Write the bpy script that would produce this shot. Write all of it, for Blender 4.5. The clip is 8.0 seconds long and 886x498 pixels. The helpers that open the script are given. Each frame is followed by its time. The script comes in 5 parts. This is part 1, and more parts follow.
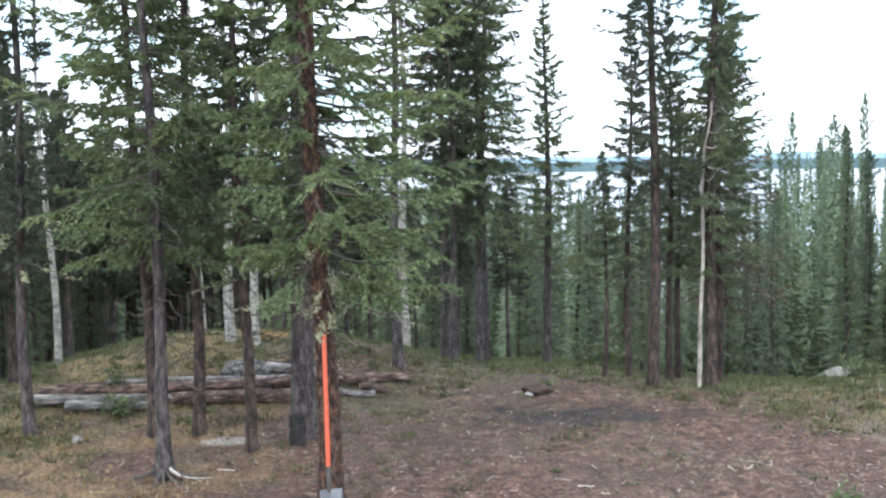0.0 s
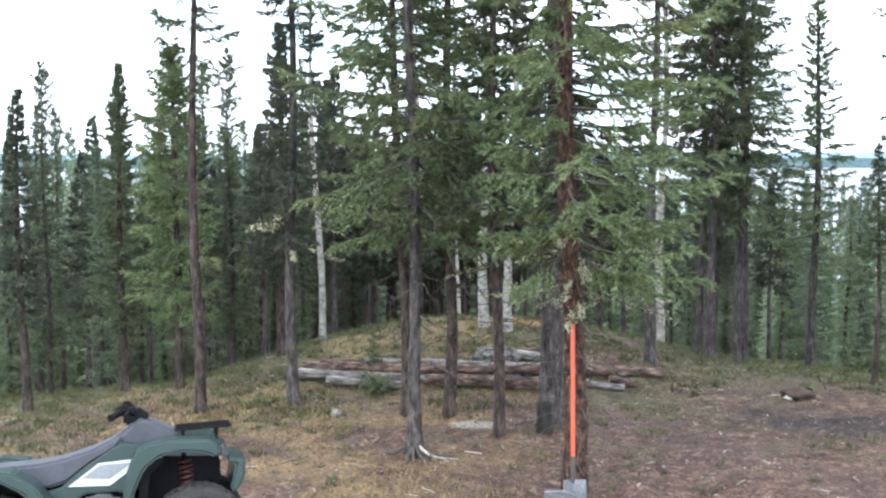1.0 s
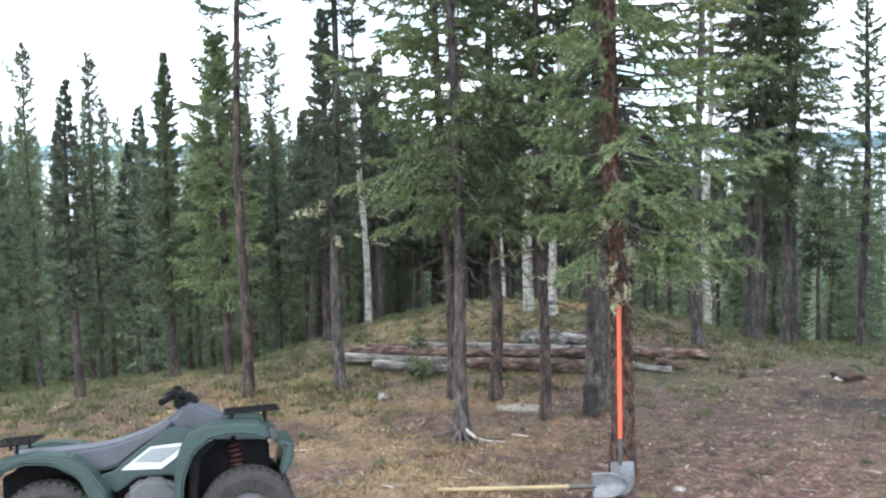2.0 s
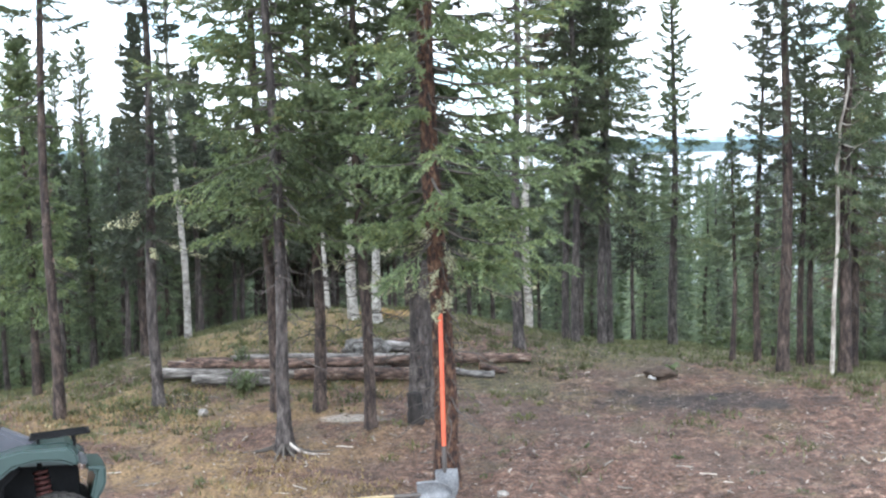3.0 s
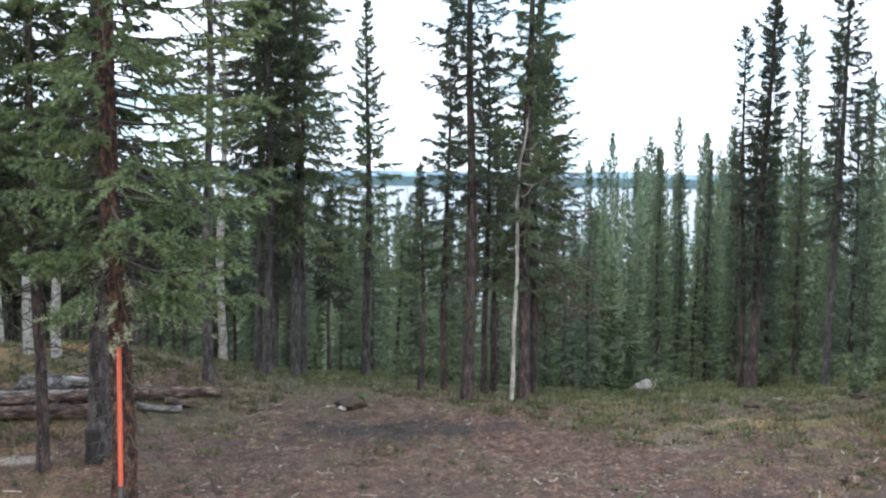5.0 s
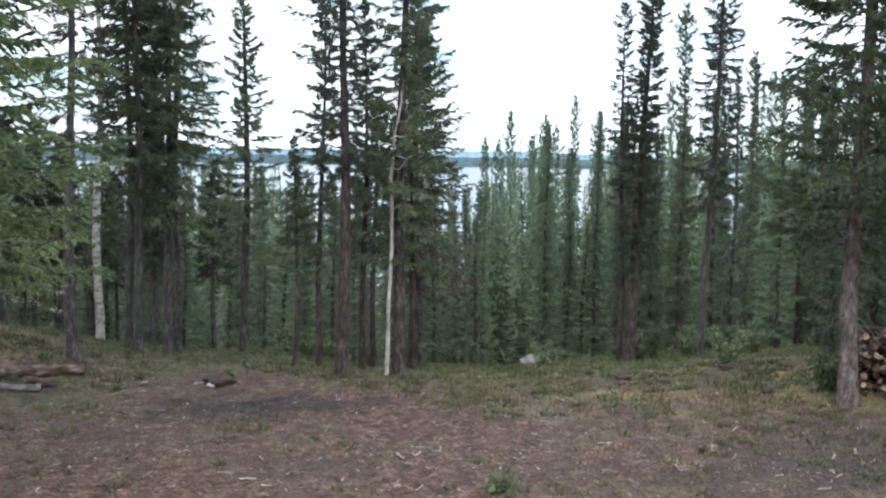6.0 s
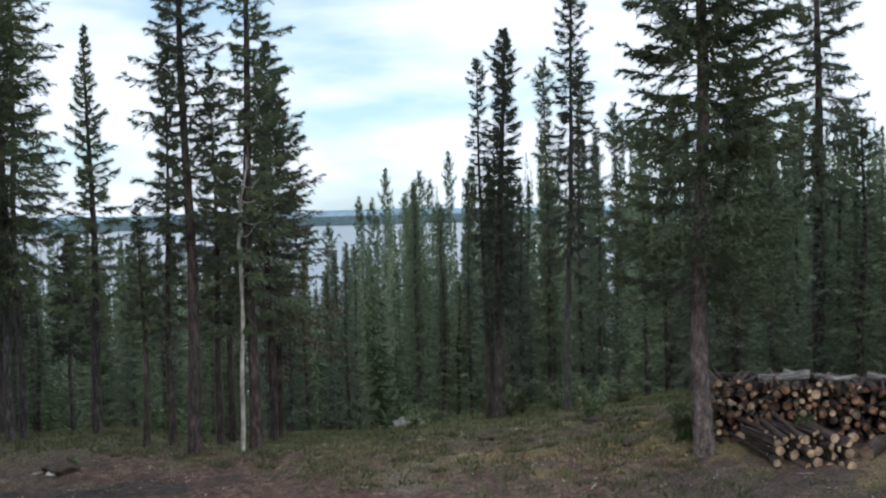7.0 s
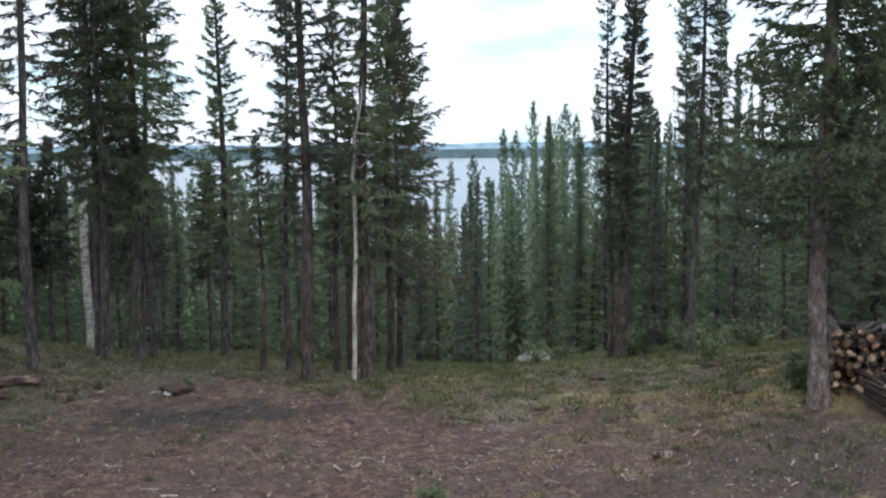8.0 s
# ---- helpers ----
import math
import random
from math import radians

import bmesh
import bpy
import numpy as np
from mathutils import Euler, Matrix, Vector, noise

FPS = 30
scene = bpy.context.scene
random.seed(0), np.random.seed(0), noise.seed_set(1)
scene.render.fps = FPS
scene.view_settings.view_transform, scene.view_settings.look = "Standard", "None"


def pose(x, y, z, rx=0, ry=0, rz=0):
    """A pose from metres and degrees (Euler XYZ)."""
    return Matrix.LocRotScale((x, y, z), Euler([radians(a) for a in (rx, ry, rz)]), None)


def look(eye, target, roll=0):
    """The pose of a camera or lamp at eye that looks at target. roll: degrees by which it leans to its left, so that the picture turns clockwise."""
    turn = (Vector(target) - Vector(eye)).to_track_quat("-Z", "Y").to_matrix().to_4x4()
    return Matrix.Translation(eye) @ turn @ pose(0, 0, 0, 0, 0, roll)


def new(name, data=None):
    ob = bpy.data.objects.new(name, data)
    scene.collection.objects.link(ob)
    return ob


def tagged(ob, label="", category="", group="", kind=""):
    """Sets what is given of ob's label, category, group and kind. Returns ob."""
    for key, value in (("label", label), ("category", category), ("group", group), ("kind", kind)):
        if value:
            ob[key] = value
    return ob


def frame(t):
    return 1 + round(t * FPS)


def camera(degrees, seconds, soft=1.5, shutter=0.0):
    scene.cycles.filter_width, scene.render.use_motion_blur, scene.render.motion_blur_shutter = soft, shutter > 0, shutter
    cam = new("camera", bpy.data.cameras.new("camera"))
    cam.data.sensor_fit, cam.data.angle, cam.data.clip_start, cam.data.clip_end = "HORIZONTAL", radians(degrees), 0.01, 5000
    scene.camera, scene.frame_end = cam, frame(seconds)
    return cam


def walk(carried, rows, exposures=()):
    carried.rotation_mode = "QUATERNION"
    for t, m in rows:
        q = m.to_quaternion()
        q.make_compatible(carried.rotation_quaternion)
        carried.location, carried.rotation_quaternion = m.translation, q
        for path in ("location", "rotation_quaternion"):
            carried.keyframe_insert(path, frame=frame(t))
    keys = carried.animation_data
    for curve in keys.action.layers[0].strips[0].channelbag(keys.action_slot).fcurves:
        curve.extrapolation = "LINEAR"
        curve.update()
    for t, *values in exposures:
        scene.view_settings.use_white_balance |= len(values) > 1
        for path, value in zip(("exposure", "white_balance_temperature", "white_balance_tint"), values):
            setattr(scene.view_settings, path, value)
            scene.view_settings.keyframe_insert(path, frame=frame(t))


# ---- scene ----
cam = camera(44.2, 8.0, soft=2.3)
PATH = [
    (0, (-0.309, -0.063, 2.821), (-0.305, 1.931, 2.663), -0.9),
    (0.5, (-0.319, 0.007, 2.771), (-0.568, 1.985, 2.608), -0.0),
    (1, (-0.265, -0.027, 2.797), (-0.727, 1.912, 2.628), -0.1),
    (1.2, (-0.25, -0.043, 2.803), (-0.789, 1.875, 2.632), -0.4),
    (2.3, (-0.273, -0.008, 2.776), (-0.799, 1.911, 2.572), -1.4),
    (2.5, (-0.26, 0.03, 2.778), (-0.708, 1.968, 2.574), -1.9),
    (3, (-0.24, 0.053, 2.803), (-0.468, 2.031, 2.613), -1.1),
    (3.5, (-0.221, 0.076, 2.791), (-0.266, 2.07, 2.639), 0.2),
    (4, (-0.186, 0.091, 2.819), (-0.08, 2.084, 2.681), -0.2),
    (4.5, (-0.185, 0.08, 2.787), (0.063, 2.061, 2.657), -0.8),
    (4.7, (-0.16, 0.079, 2.803), (0.107, 2.057, 2.675), -0.4),
    (5.8, (0.178, 0.062, 2.79), (0.641, 1.999, 2.614), 2.0),
    (6, (0.318, 0.14, 2.73), (0.796, 2.074, 2.559), 1.0),
    (6.5, (0.529, 0.214, 2.767), (1.088, 2.133, 2.674), 0.1),
    (7, (0.805, 0.318, 2.78), (1.481, 2.199, 2.712), -1.4),
    (7.5, (1.106, 0.269, 2.795), (1.578, 2.206, 2.647), -0.5),
    (8, (1.358, 0.361, 2.781), (1.755, 2.312, 2.595), -0.5),
]
walk(cam, [(t, look(eye, target, roll)) for t, eye, target, roll in PATH],
     exposures=[(0, 0.0), (1, 0.22), (2.5, 0.18), (3, 0.33), (3.5, 0.38), (4.5, -0.28), (6, -0.5), (6.5, -0.72), (7, -1.3), (7.5, -1.32), (8, -0.88)])

# ---- world, sun ----
world = bpy.data.worlds.new("world")
scene.world = world
world.use_nodes = True
wn, wl = world.node_tree.nodes, world.node_tree.links
SUN_EL, SUN_AZ = radians(48), radians(200)
sky = wn.new("ShaderNodeTexSky")
sky.sky_type, sky.sun_disc, sky.sun_elevation, sky.sun_rotation = "NISHITA", False, SUN_EL, SUN_AZ
coord = wn.new("ShaderNodeTexCoord")
stretch = wn.new("ShaderNodeMapping")
stretch.inputs["Scale"].default_value = (1.6, 1.6, 7.0)
cloud_noise = wn.new("ShaderNodeTexNoise")
cloud_noise.inputs["Scale"].default_value, cloud_noise.inputs["Detail"].default_value = 1.9, 5
cover = wn.new("ShaderNodeValToRGB")
cover.color_ramp.elements[0].position, cover.color_ramp.elements[1].position = 0.36, 0.50
cover.color_ramp.elements[0].color = (0.40, 0.40, 0.40, 1)
cloud_mix = wn.new("ShaderNodeMixRGB")
cloud_mix.inputs[2].default_value = (21.3, 23.7, 27.2, 1)
wl.new(coord.outputs["Generated"], stretch.inputs["Vector"])
wl.new(stretch.outputs["Vector"], cloud_noise.inputs["Vector"])
wl.new(cloud_noise.outputs["Fac"], cover.inputs["Fac"])
wl.new(cover.outputs["Color"], cloud_mix.inputs[0])
gap = wn.new("ShaderNodeMixRGB")
gap.blend_type = "MULTIPLY"
gap.inputs[0].default_value = 1.0
gap.inputs[2].default_value = (1.5, 2.5, 2.9, 1)
wl.new(sky.outputs["Color"], gap.inputs[1])
wl.new(gap.outputs["Color"], cloud_mix.inputs[1])
wl.new(cloud_mix.outputs["Color"], wn["Background"].inputs["Color"])
wn["Background"].inputs["Strength"].default_value = 0.12

sun = new("sun", bpy.data.lights.new("sun", "SUN"))
sun.data.energy, sun.data.angle, sun.data.color = 1.5, radians(25), (1.0, 0.99, 0.97)
sun.matrix_world = look((0, 0, 60), (-60 * math.sin(SUN_AZ) / math.tan(SUN_EL), -60 * math.cos(SUN_AZ) / math.tan(SUN_EL), 0))


# ---- materials ----
def nodes_of(name):
    m = bpy.data.materials.new(name)
    m.use_nodes = True
    return m, m.node_tree.nodes, m.node_tree.links


def ramp_node(n, stops):
    r = n.new("ShaderNodeValToRGB")
    e = r.color_ramp.elements
    e[0].position, e[0].color = stops[0][0], (*stops[0][1], 1)
    e[1].position, e[1].color = stops[-1][0], (*stops[-1][1], 1)
    for p, c in stops[1:-1]:
        x = e.new(p)
        x.color = (*c, 1)
    return r


def surface(name, stops, scale, rough=0.8, bump=0.3, bscale=None, squash=(1, 1, 1), metal=0.0, vary=0.0, detail=6, dist=0.02, island=False, grain_by=1.0):
    """Noise-driven paint: coarse noise picks a colour between the stops, finer noise gives grain and relief."""
    m, n, l = nodes_of(name)
    b = n["Principled BSDF"]
    tc, mp = n.new("ShaderNodeTexCoord"), n.new("ShaderNodeMapping")
    mp.inputs["Scale"].default_value = squash
    l.new(tc.outputs["Object"], mp.inputs["Vector"])
    a = n.new("ShaderNodeTexNoise")
    a.inputs["Scale"].default_value, a.inputs["Detail"].default_value, a.inputs["Roughness"].default_value = scale, detail, 0.68
    l.new(mp.outputs["Vector"], a.inputs["Vector"])
    r = ramp_node(n, stops)
    l.new(a.outputs["Fac"], r.inputs["Fac"])
    f = n.new("ShaderNodeTexNoise")
    f.inputs["Scale"].default_value, f.inputs["Detail"].default_value = bscale or scale * 7, 4
    l.new(mp.outputs["Vector"], f.inputs["Vector"])
    grain = n.new("ShaderNodeMapRange")
    grain.inputs["From Min"].default_value, grain.inputs["From Max"].default_value = 0.3, 0.7
    grain.inputs["To Min"].default_value, grain.inputs["To Max"].default_value = 1 - 0.3 * grain_by, 1 + 0.25 * grain_by
    l.new(f.outputs["Fac"], grain.inputs["Value"])
    hsv = n.new("ShaderNodeHueSaturation")
    l.new(r.outputs["Color"], hsv.inputs["Color"])
    if vary:
        rnd = n.new("ShaderNodeNewGeometry" if island else "ShaderNodeObjectInfo")
        v = n.new("ShaderNodeMapRange")
        v.inputs["To Min"].default_value, v.inputs["To Max"].default_value = 1 - vary, 1 + vary
        l.new(rnd.outputs["Random Per Island" if island else "Random"], v.inputs["Value"])
        mul = n.new("ShaderNodeMath")
        mul.operation = "MULTIPLY"
        l.new(v.outputs["Result"], mul.inputs[0])
        l.new(grain.outputs["Result"], mul.inputs[1])
        l.new(mul.outputs["Value"], hsv.inputs["Value"])
    else:
        l.new(grain.outputs["Result"], hsv.inputs["Value"])
    l.new(hsv.outputs["Color"], b.inputs["Base Color"])
    b.inputs["Roughness"].default_value, b.inputs["Metallic"].default_value = rough, metal
    if bump:
        bp = n.new("ShaderNodeBump")
        bp.inputs["Strength"].default_value, bp.inputs["Distance"].default_value = bump, dist
        l.new(f.outputs["Fac"], bp.inputs["Height"])
        l.new(bp.outputs["Normal"], b.inputs["Normal"])
    return m


def foliage(name, dark, light, dry, scale=1.6, glow=0.25):
    """Needles or leaves: every sliver takes its own tint, clumps drift in colour, light passes through a little."""
    m, n, l = nodes_of(name)
    b = n["Principled BSDF"]
    geo, tc, info = n.new("ShaderNodeNewGeometry"), n.new("ShaderNodeTexCoord"), n.new("ShaderNodeObjectInfo")
    r = ramp_node(n, [(0.0, dark), (0.58, light), (0.76, light), (0.97, dry)])
    a = n.new("ShaderNodeTexNoise")
    a.inputs["Scale"].default_value, a.inputs["Detail"].default_value = scale, 3
    l.new(tc.outputs["Object"], a.inputs["Vector"])
    s = n.new("ShaderNodeMath")
    s.operation = "MULTIPLY_ADD"
    s.inputs[1].default_value = 0.62
    off = n.new("ShaderNodeMapRange")
    off.inputs["From Min"].default_value, off.inputs["From Max"].default_value = 0.3, 0.7
    off.inputs["To Min"].default_value, off.inputs["To Max"].default_value = 0.0, 0.38
    l.new(a.outputs["Fac"], off.inputs["Value"])
    l.new(geo.outputs["Random Per Island"], s.inputs[0])
    l.new(off.outputs["Result"], s.inputs[2])
    l.new(s.outputs["Value"], r.inputs["Fac"])
    hsv = n.new("ShaderNodeHueSaturation")
    v = n.new("ShaderNodeMapRange")
    v.inputs["To Min"].default_value, v.inputs["To Max"].default_value = 0.62, 1.26
    l.new(info.outputs["Random"], v.inputs["Value"])
    l.new(v.outputs["Result"], hsv.inputs["Value"])
    l.new(r.outputs["Color"], hsv.inputs["Color"])
    l.new(hsv.outputs["Color"], b.inputs["Base Color"])
    b.inputs["Roughness"].default_value = 0.6
    t = n.new("ShaderNodeBsdfTranslucent")
    l.new(hsv.outputs["Color"], t.inputs["Color"])
    mix = n.new("ShaderNodeMixShader")
    mix.inputs[0].default_value = glow
    l.new(b.outputs["BSDF"], mix.inputs[1])
    l.new(t.outputs["BSDF"], mix.inputs[2])
    l.new(mix.outputs["Shader"], n["Material Output"].inputs["Surface"])
    return m


NEEDLES = foliage("needles", (0.034, 0.050, 0.034), (0.150, 0.190, 0.098), (0.31, 0.28, 0.12))
NEEDLES_LIGHT = foliage("needles_light", (0.040, 0.058, 0.034), (0.178, 0.230, 0.105), (0.40, 0.38, 0.15))
NEEDLES_DARK = foliage("needles_dark", (0.027, 0.036, 0.030), (0.100, 0.122, 0.078), (0.22, 0.19, 0.10))
NEEDLES_DEAD = foliage("needles_dead", (0.042, 0.036, 0.028), (0.13, 0.10, 0.062), (0.26, 0.135, 0.075), glow=0.1)
# slope needles: base colours lightened to stand in for smoke haze
NEEDLES_SLOPE_HAZED = foliage("needles_slope_hazed", (0.050, 0.076, 0.050), (0.188, 0.246, 0.138), (0.32, 0.31, 0.15), glow=0.3)
NEEDLES_SLOPE_HAZED_DARK = foliage("needles_slope_hazed_dark", (0.040, 0.060, 0.045), (0.150, 0.195, 0.125), (0.25, 0.24, 0.14), glow=0.25)
LICHEN = foliage("lichen", (0.26, 0.26, 0.15), (0.46, 0.45, 0.28), (0.60, 0.56, 0.38), scale=3, glow=0.15)
LEAVES = foliage("leaves", (0.06, 0.085, 0.038), (0.145, 0.185, 0.085), (0.26, 0.25, 0.12), scale=3, glow=0.35)
GRASS = foliage("grass", (0.060, 0.072, 0.030), (0.138, 0.15, 0.062), (0.28, 0.225, 0.115), scale=0.9, glow=0.25)
MOSS = foliage("dry_moss", (0.11, 0.078, 0.034), (0.26, 0.185, 0.085), (0.40, 0.32, 0.18), scale=1.2, glow=0.2)
LITTER = foliage("litter", (0.018, 0.013, 0.011), (0.16, 0.098, 0.072), (0.56, 0.46, 0.39), scale=2.2, glow=0.05)
BARK_RED = surface("bark_red", [(0.38, (0.018, 0.013, 0.013)), (0.5, (0.06, 0.042, 0.036)), (0.64, (0.15, 0.108, 0.088))], 17, 0.9, 1.0, 70, (1, 1, 0.3), detail=10, dist=0.03)
BARK_GREY = surface("bark_grey", [(0.38, (0.024, 0.020, 0.020)), (0.5, (0.078, 0.064, 0.060)), (0.64, (0.175, 0.15, 0.138))], 17, 0.9, 1.0, 70, (1, 1, 0.3), detail=10, dist=0.03)
BARK_PINK = surface("bark_pinkish", [(0.38, (0.05, 0.038, 0.034)), (0.5, (0.145, 0.108, 0.095)), (0.64, (0.27, 0.21, 0.185))], 17, 0.9, 1.0, 70, (1, 1, 0.4), detail=10, dist=0.03)
BARK_FRONT = surface("bark_flaking", [(0.40, (0.016, 0.011, 0.010)), (0.48, (0.062, 0.030, 0.021)), (0.56, (0.13, 0.063, 0.038)), (0.68, (0.25, 0.165, 0.105))], 26, 0.9, 1.0, 70, (1, 1, 0.45), detail=10, dist=0.03)
BARK_BIRCH = surface("bark_birch", [(0.36, (0.07, 0.06, 0.055)), (0.46, (0.34, 0.315, 0.285)), (0.66, (0.58, 0.545, 0.495))], 8, 0.8, 0.4, 30, (1, 1, 2.0), dist=0.01)
SNAG_WOOD = surface("snag_wood", [(0.38, (0.15, 0.12, 0.10)), (0.5, (0.43, 0.38, 0.33)), (0.66, (0.62, 0.58, 0.52))], 7, 0.85, 0.5, 40, (1, 1, 0.3))
LIMB = surface("limb_bark", [(0.3, (0.04, 0.034, 0.03)), (0.7, (0.13, 0.11, 0.095))], 14, 0.9, 0.3)
ROCK = surface("rock", [(0.3, (0.13, 0.12, 0.11)), (0.5, (0.27, 0.25, 0.225)), (0.7, (0.42, 0.385, 0.35))], 9, 0.9, 0.9, 34)


# ---- mesh helpers ----
def mesh_from(name, verts, faces, mats, index=None, smooth=False):
    me = bpy.data.meshes.new(name)
    me.from_pydata([tuple(v) for v in verts], [], [tuple(f) for f in faces])
    for m in mats if isinstance(mats, (list, tuple)) else [mats]:
        me.materials.append(m)
    if index is not None:
        me.polygons.foreach_set("material_index", np.asarray(index, dtype=np.int32))
    if smooth:
        me.polygons.foreach_set("use_smooth", np.ones(len(me.polygons), dtype=bool))
    me.update()
    return me


def slivers(name, tri, mat):
    """A mesh of loose triangles from an array of shape (n, 3, 3)."""
    n = len(tri)
    me = bpy.data.meshes.new(name)
    me.vertices.add(3 * n)
    me.vertices.foreach_set("co", np.ascontiguousarray(tri, dtype=np.float32).ravel())
    me.loops.add(3 * n)
    me.loops.foreach_set("vertex_index", np.arange(3 * n, dtype=np.int32))
    me.polygons.add(n)
    me.polygons.foreach_set("loop_start", np.arange(0, 3 * n, 3, dtype=np.int32))
    me.polygons.foreach_set("loop_total", np.full(n, 3, dtype=np.int32))
    me.materials.append(mat)
    me.update(calc_edges=True)
    me.validate()
    return me


def part(name, bm, material, parent, label="", smooth=False):
    """Links a bmesh, or a mesh, as one mesh object under a thing or a part."""
    if isinstance(bm, bmesh.types.BMesh):
        me = bpy.data.meshes.new(name)
        bm.to_mesh(me)
        bm.free()
        for m in material if isinstance(material, (list, tuple)) else [material]:
            me.materials.append(m)
    else:
        me = bm
    if smooth:
        me.polygons.foreach_set("use_smooth", np.ones(len(me.polygons), dtype=bool))
    ob = new(name, me)
    ob.parent = parent
    return tagged(ob, label)


def thing(name, m, label, category, group="", kind=""):
    ob = new(name)
    ob.empty_display_size = 0.1
    ob.matrix_world = m
    return tagged(ob, label, category, group, kind)


def tubes(paths, radii, sides=3):
    """Verts and faces of tapered tubes along paths (n, k, 3) with radii (n, k)."""
    n, k, _ = paths.shape
    d = np.gradient(paths, axis=1)
    d /= np.linalg.norm(d, axis=2, keepdims=True) + 1e-9
    ref = np.where(np.abs(d[..., 2:3]) > 0.9, np.array([1.0, 0, 0]), np.array([0, 0, 1.0]))
    u = np.cross(d, ref)
    u /= np.linalg.norm(u, axis=2, keepdims=True) + 1e-9
    v = np.cross(d, u)
    ang = np.arange(sides) * 2 * np.pi / sides
    ring = paths[:, :, None] + radii[:, :, None, None] * (np.cos(ang)[:, None] * u[:, :, None] + np.sin(ang)[:, None] * v[:, :, None])
    idx = np.arange(n * k * sides).reshape(n, k, sides)
    a, b = idx[:, :-1], idx[:, 1:]
    quads = np.stack([a, np.roll(a, -1, 2), np.roll(b, -1, 2), b], -1).reshape(-1, 4)
    return ring.reshape(-1, 3), quads


def lathe_trunk(name, h, r, mat, rng, lean=(0, 0), wob=0.03, flare=0.5, sides=12, rings=26, top=0.25, sink=0.15):
    z = np.linspace(0, 1, rings) ** 1.6 * (h + sink) - sink
    ang = np.arange(sides) * 2 * np.pi / sides
    rad = r * (top + (1 - top) * (1 - np.clip(z / h, 0, 1)) ** 0.8)
    lobes = 1 + 0.22 * np.cos(3 * ang + rng.random() * 6)[None] + 0.12 * np.cos(5 * ang + rng.random() * 6)[None]
    fl = flare * r * np.exp(-np.clip(z + 0.05, 0, None) / 0.16)
    rr = rad[:, None] * (1 + rng.normal(0, 0.045, (rings, sides))) + fl[:, None] * lobes
    ph = rng.random(2) * 6
    cx = lean[0] * z + wob * np.sin(z * 1.1 + ph[0]) * np.clip(z, 0, 1)
    cy = lean[1] * z + wob * np.sin(z * 0.9 + ph[1]) * np.clip(z, 0, 1)
    v = np.stack([cx[:, None] + rr * np.cos(ang), cy[:, None] + rr * np.sin(ang), np.repeat(z[:, None], sides, 1)], -1).reshape(-1, 3)
    i = np.arange(rings * sides).reshape(rings, sides)
    f = np.stack([i[:-1], np.roll(i[:-1], -1, 1), np.roll(i[1:], -1, 1), i[1:]], -1).reshape(-1, 4)
    faces = [tuple(q) for q in f] + [tuple(i[-1])]
    return mesh_from(name, v, faces, mat, smooth=True), lambda q: np.stack([np.interp(q, z, cx), np.interp(q, z, cy), q], -1)


# ---- ground ----
BEAR = np.array([-180, -60, -40, -28, -22, -15, -8, -3, 1, 5, 10, 18, 26, 34, 45, 70, 180.0])
CREST = np.array([20, 14, 12.0, 12.6, 14.4, 15.6, 15.2, 14.4, 13.7, 13.6, 13.1, 12.9, 14.0, 15.5, 17, 20, 20.0])
FALL = np.array([0.05, 0.14, 0.19, 0.20, 0.18, 0.165, 0.165, 0.165, 0.16, 0.165, 0.19, 0.19, 0.155, 0.14, 0.11, 0.08, 0.05])
LAKE_Z = -28.0


def ground_z(x, y):
    x, y = np.asarray(x, float), np.asarray(y, float)
    r, b = np.hypot(x, y), np.degrees(np.arctan2(x, y))
    d = np.clip(r - np.interp(b, BEAR, CREST), 0, None)
    k = np.interp(b, BEAR, FALL)
    e = np.clip(r - 22, 0, None)
    z = -k * (np.sqrt(d * d + 1) - 1) - 0.06 * (np.sqrt(e * e + 9) - 3)
    z = np.maximum(z, LAKE_Z - 3 - 0.0 * r)
    z = z + 0.45 * np.exp(-(((x + 3.3) / 3.0) ** 2) - ((y - 15.6) / 3.0) ** 2)
    z = z + 0.42 * np.exp(-(((x - 8.2) / 2.5) ** 2) - ((y - 9.6) / 2.5) ** 2)
    z = z - 0.22 * np.exp(-(((x + 4.6) / 1.1) ** 2) - ((y - 7.5) / 0.9) ** 2)
    z = z + 0.008 * np.sin(7.3 * x + 2.1 * y + 1) * np.sin(6.1 * y - 3.2 * x) + 0.006 * np.sin(11.7 * x - 4.1 * y) * np.sin(9.3 * y + 5.2 * x + 2)
    z = z + 0.035 * np.sin(1.3 * x + 0.7 * y) * np.sin(0.9 * y - 0.5 * x) + 0.02 * np.sin(3.1 * x + 1.1) * np.sin(2.7 * y + 0.4 * x)
    return z


def on_ground(x, y, dz=0.0, turn=0.0):
    return pose(x, y, float(ground_z(x, y)) + dz, 0, 0, turn)



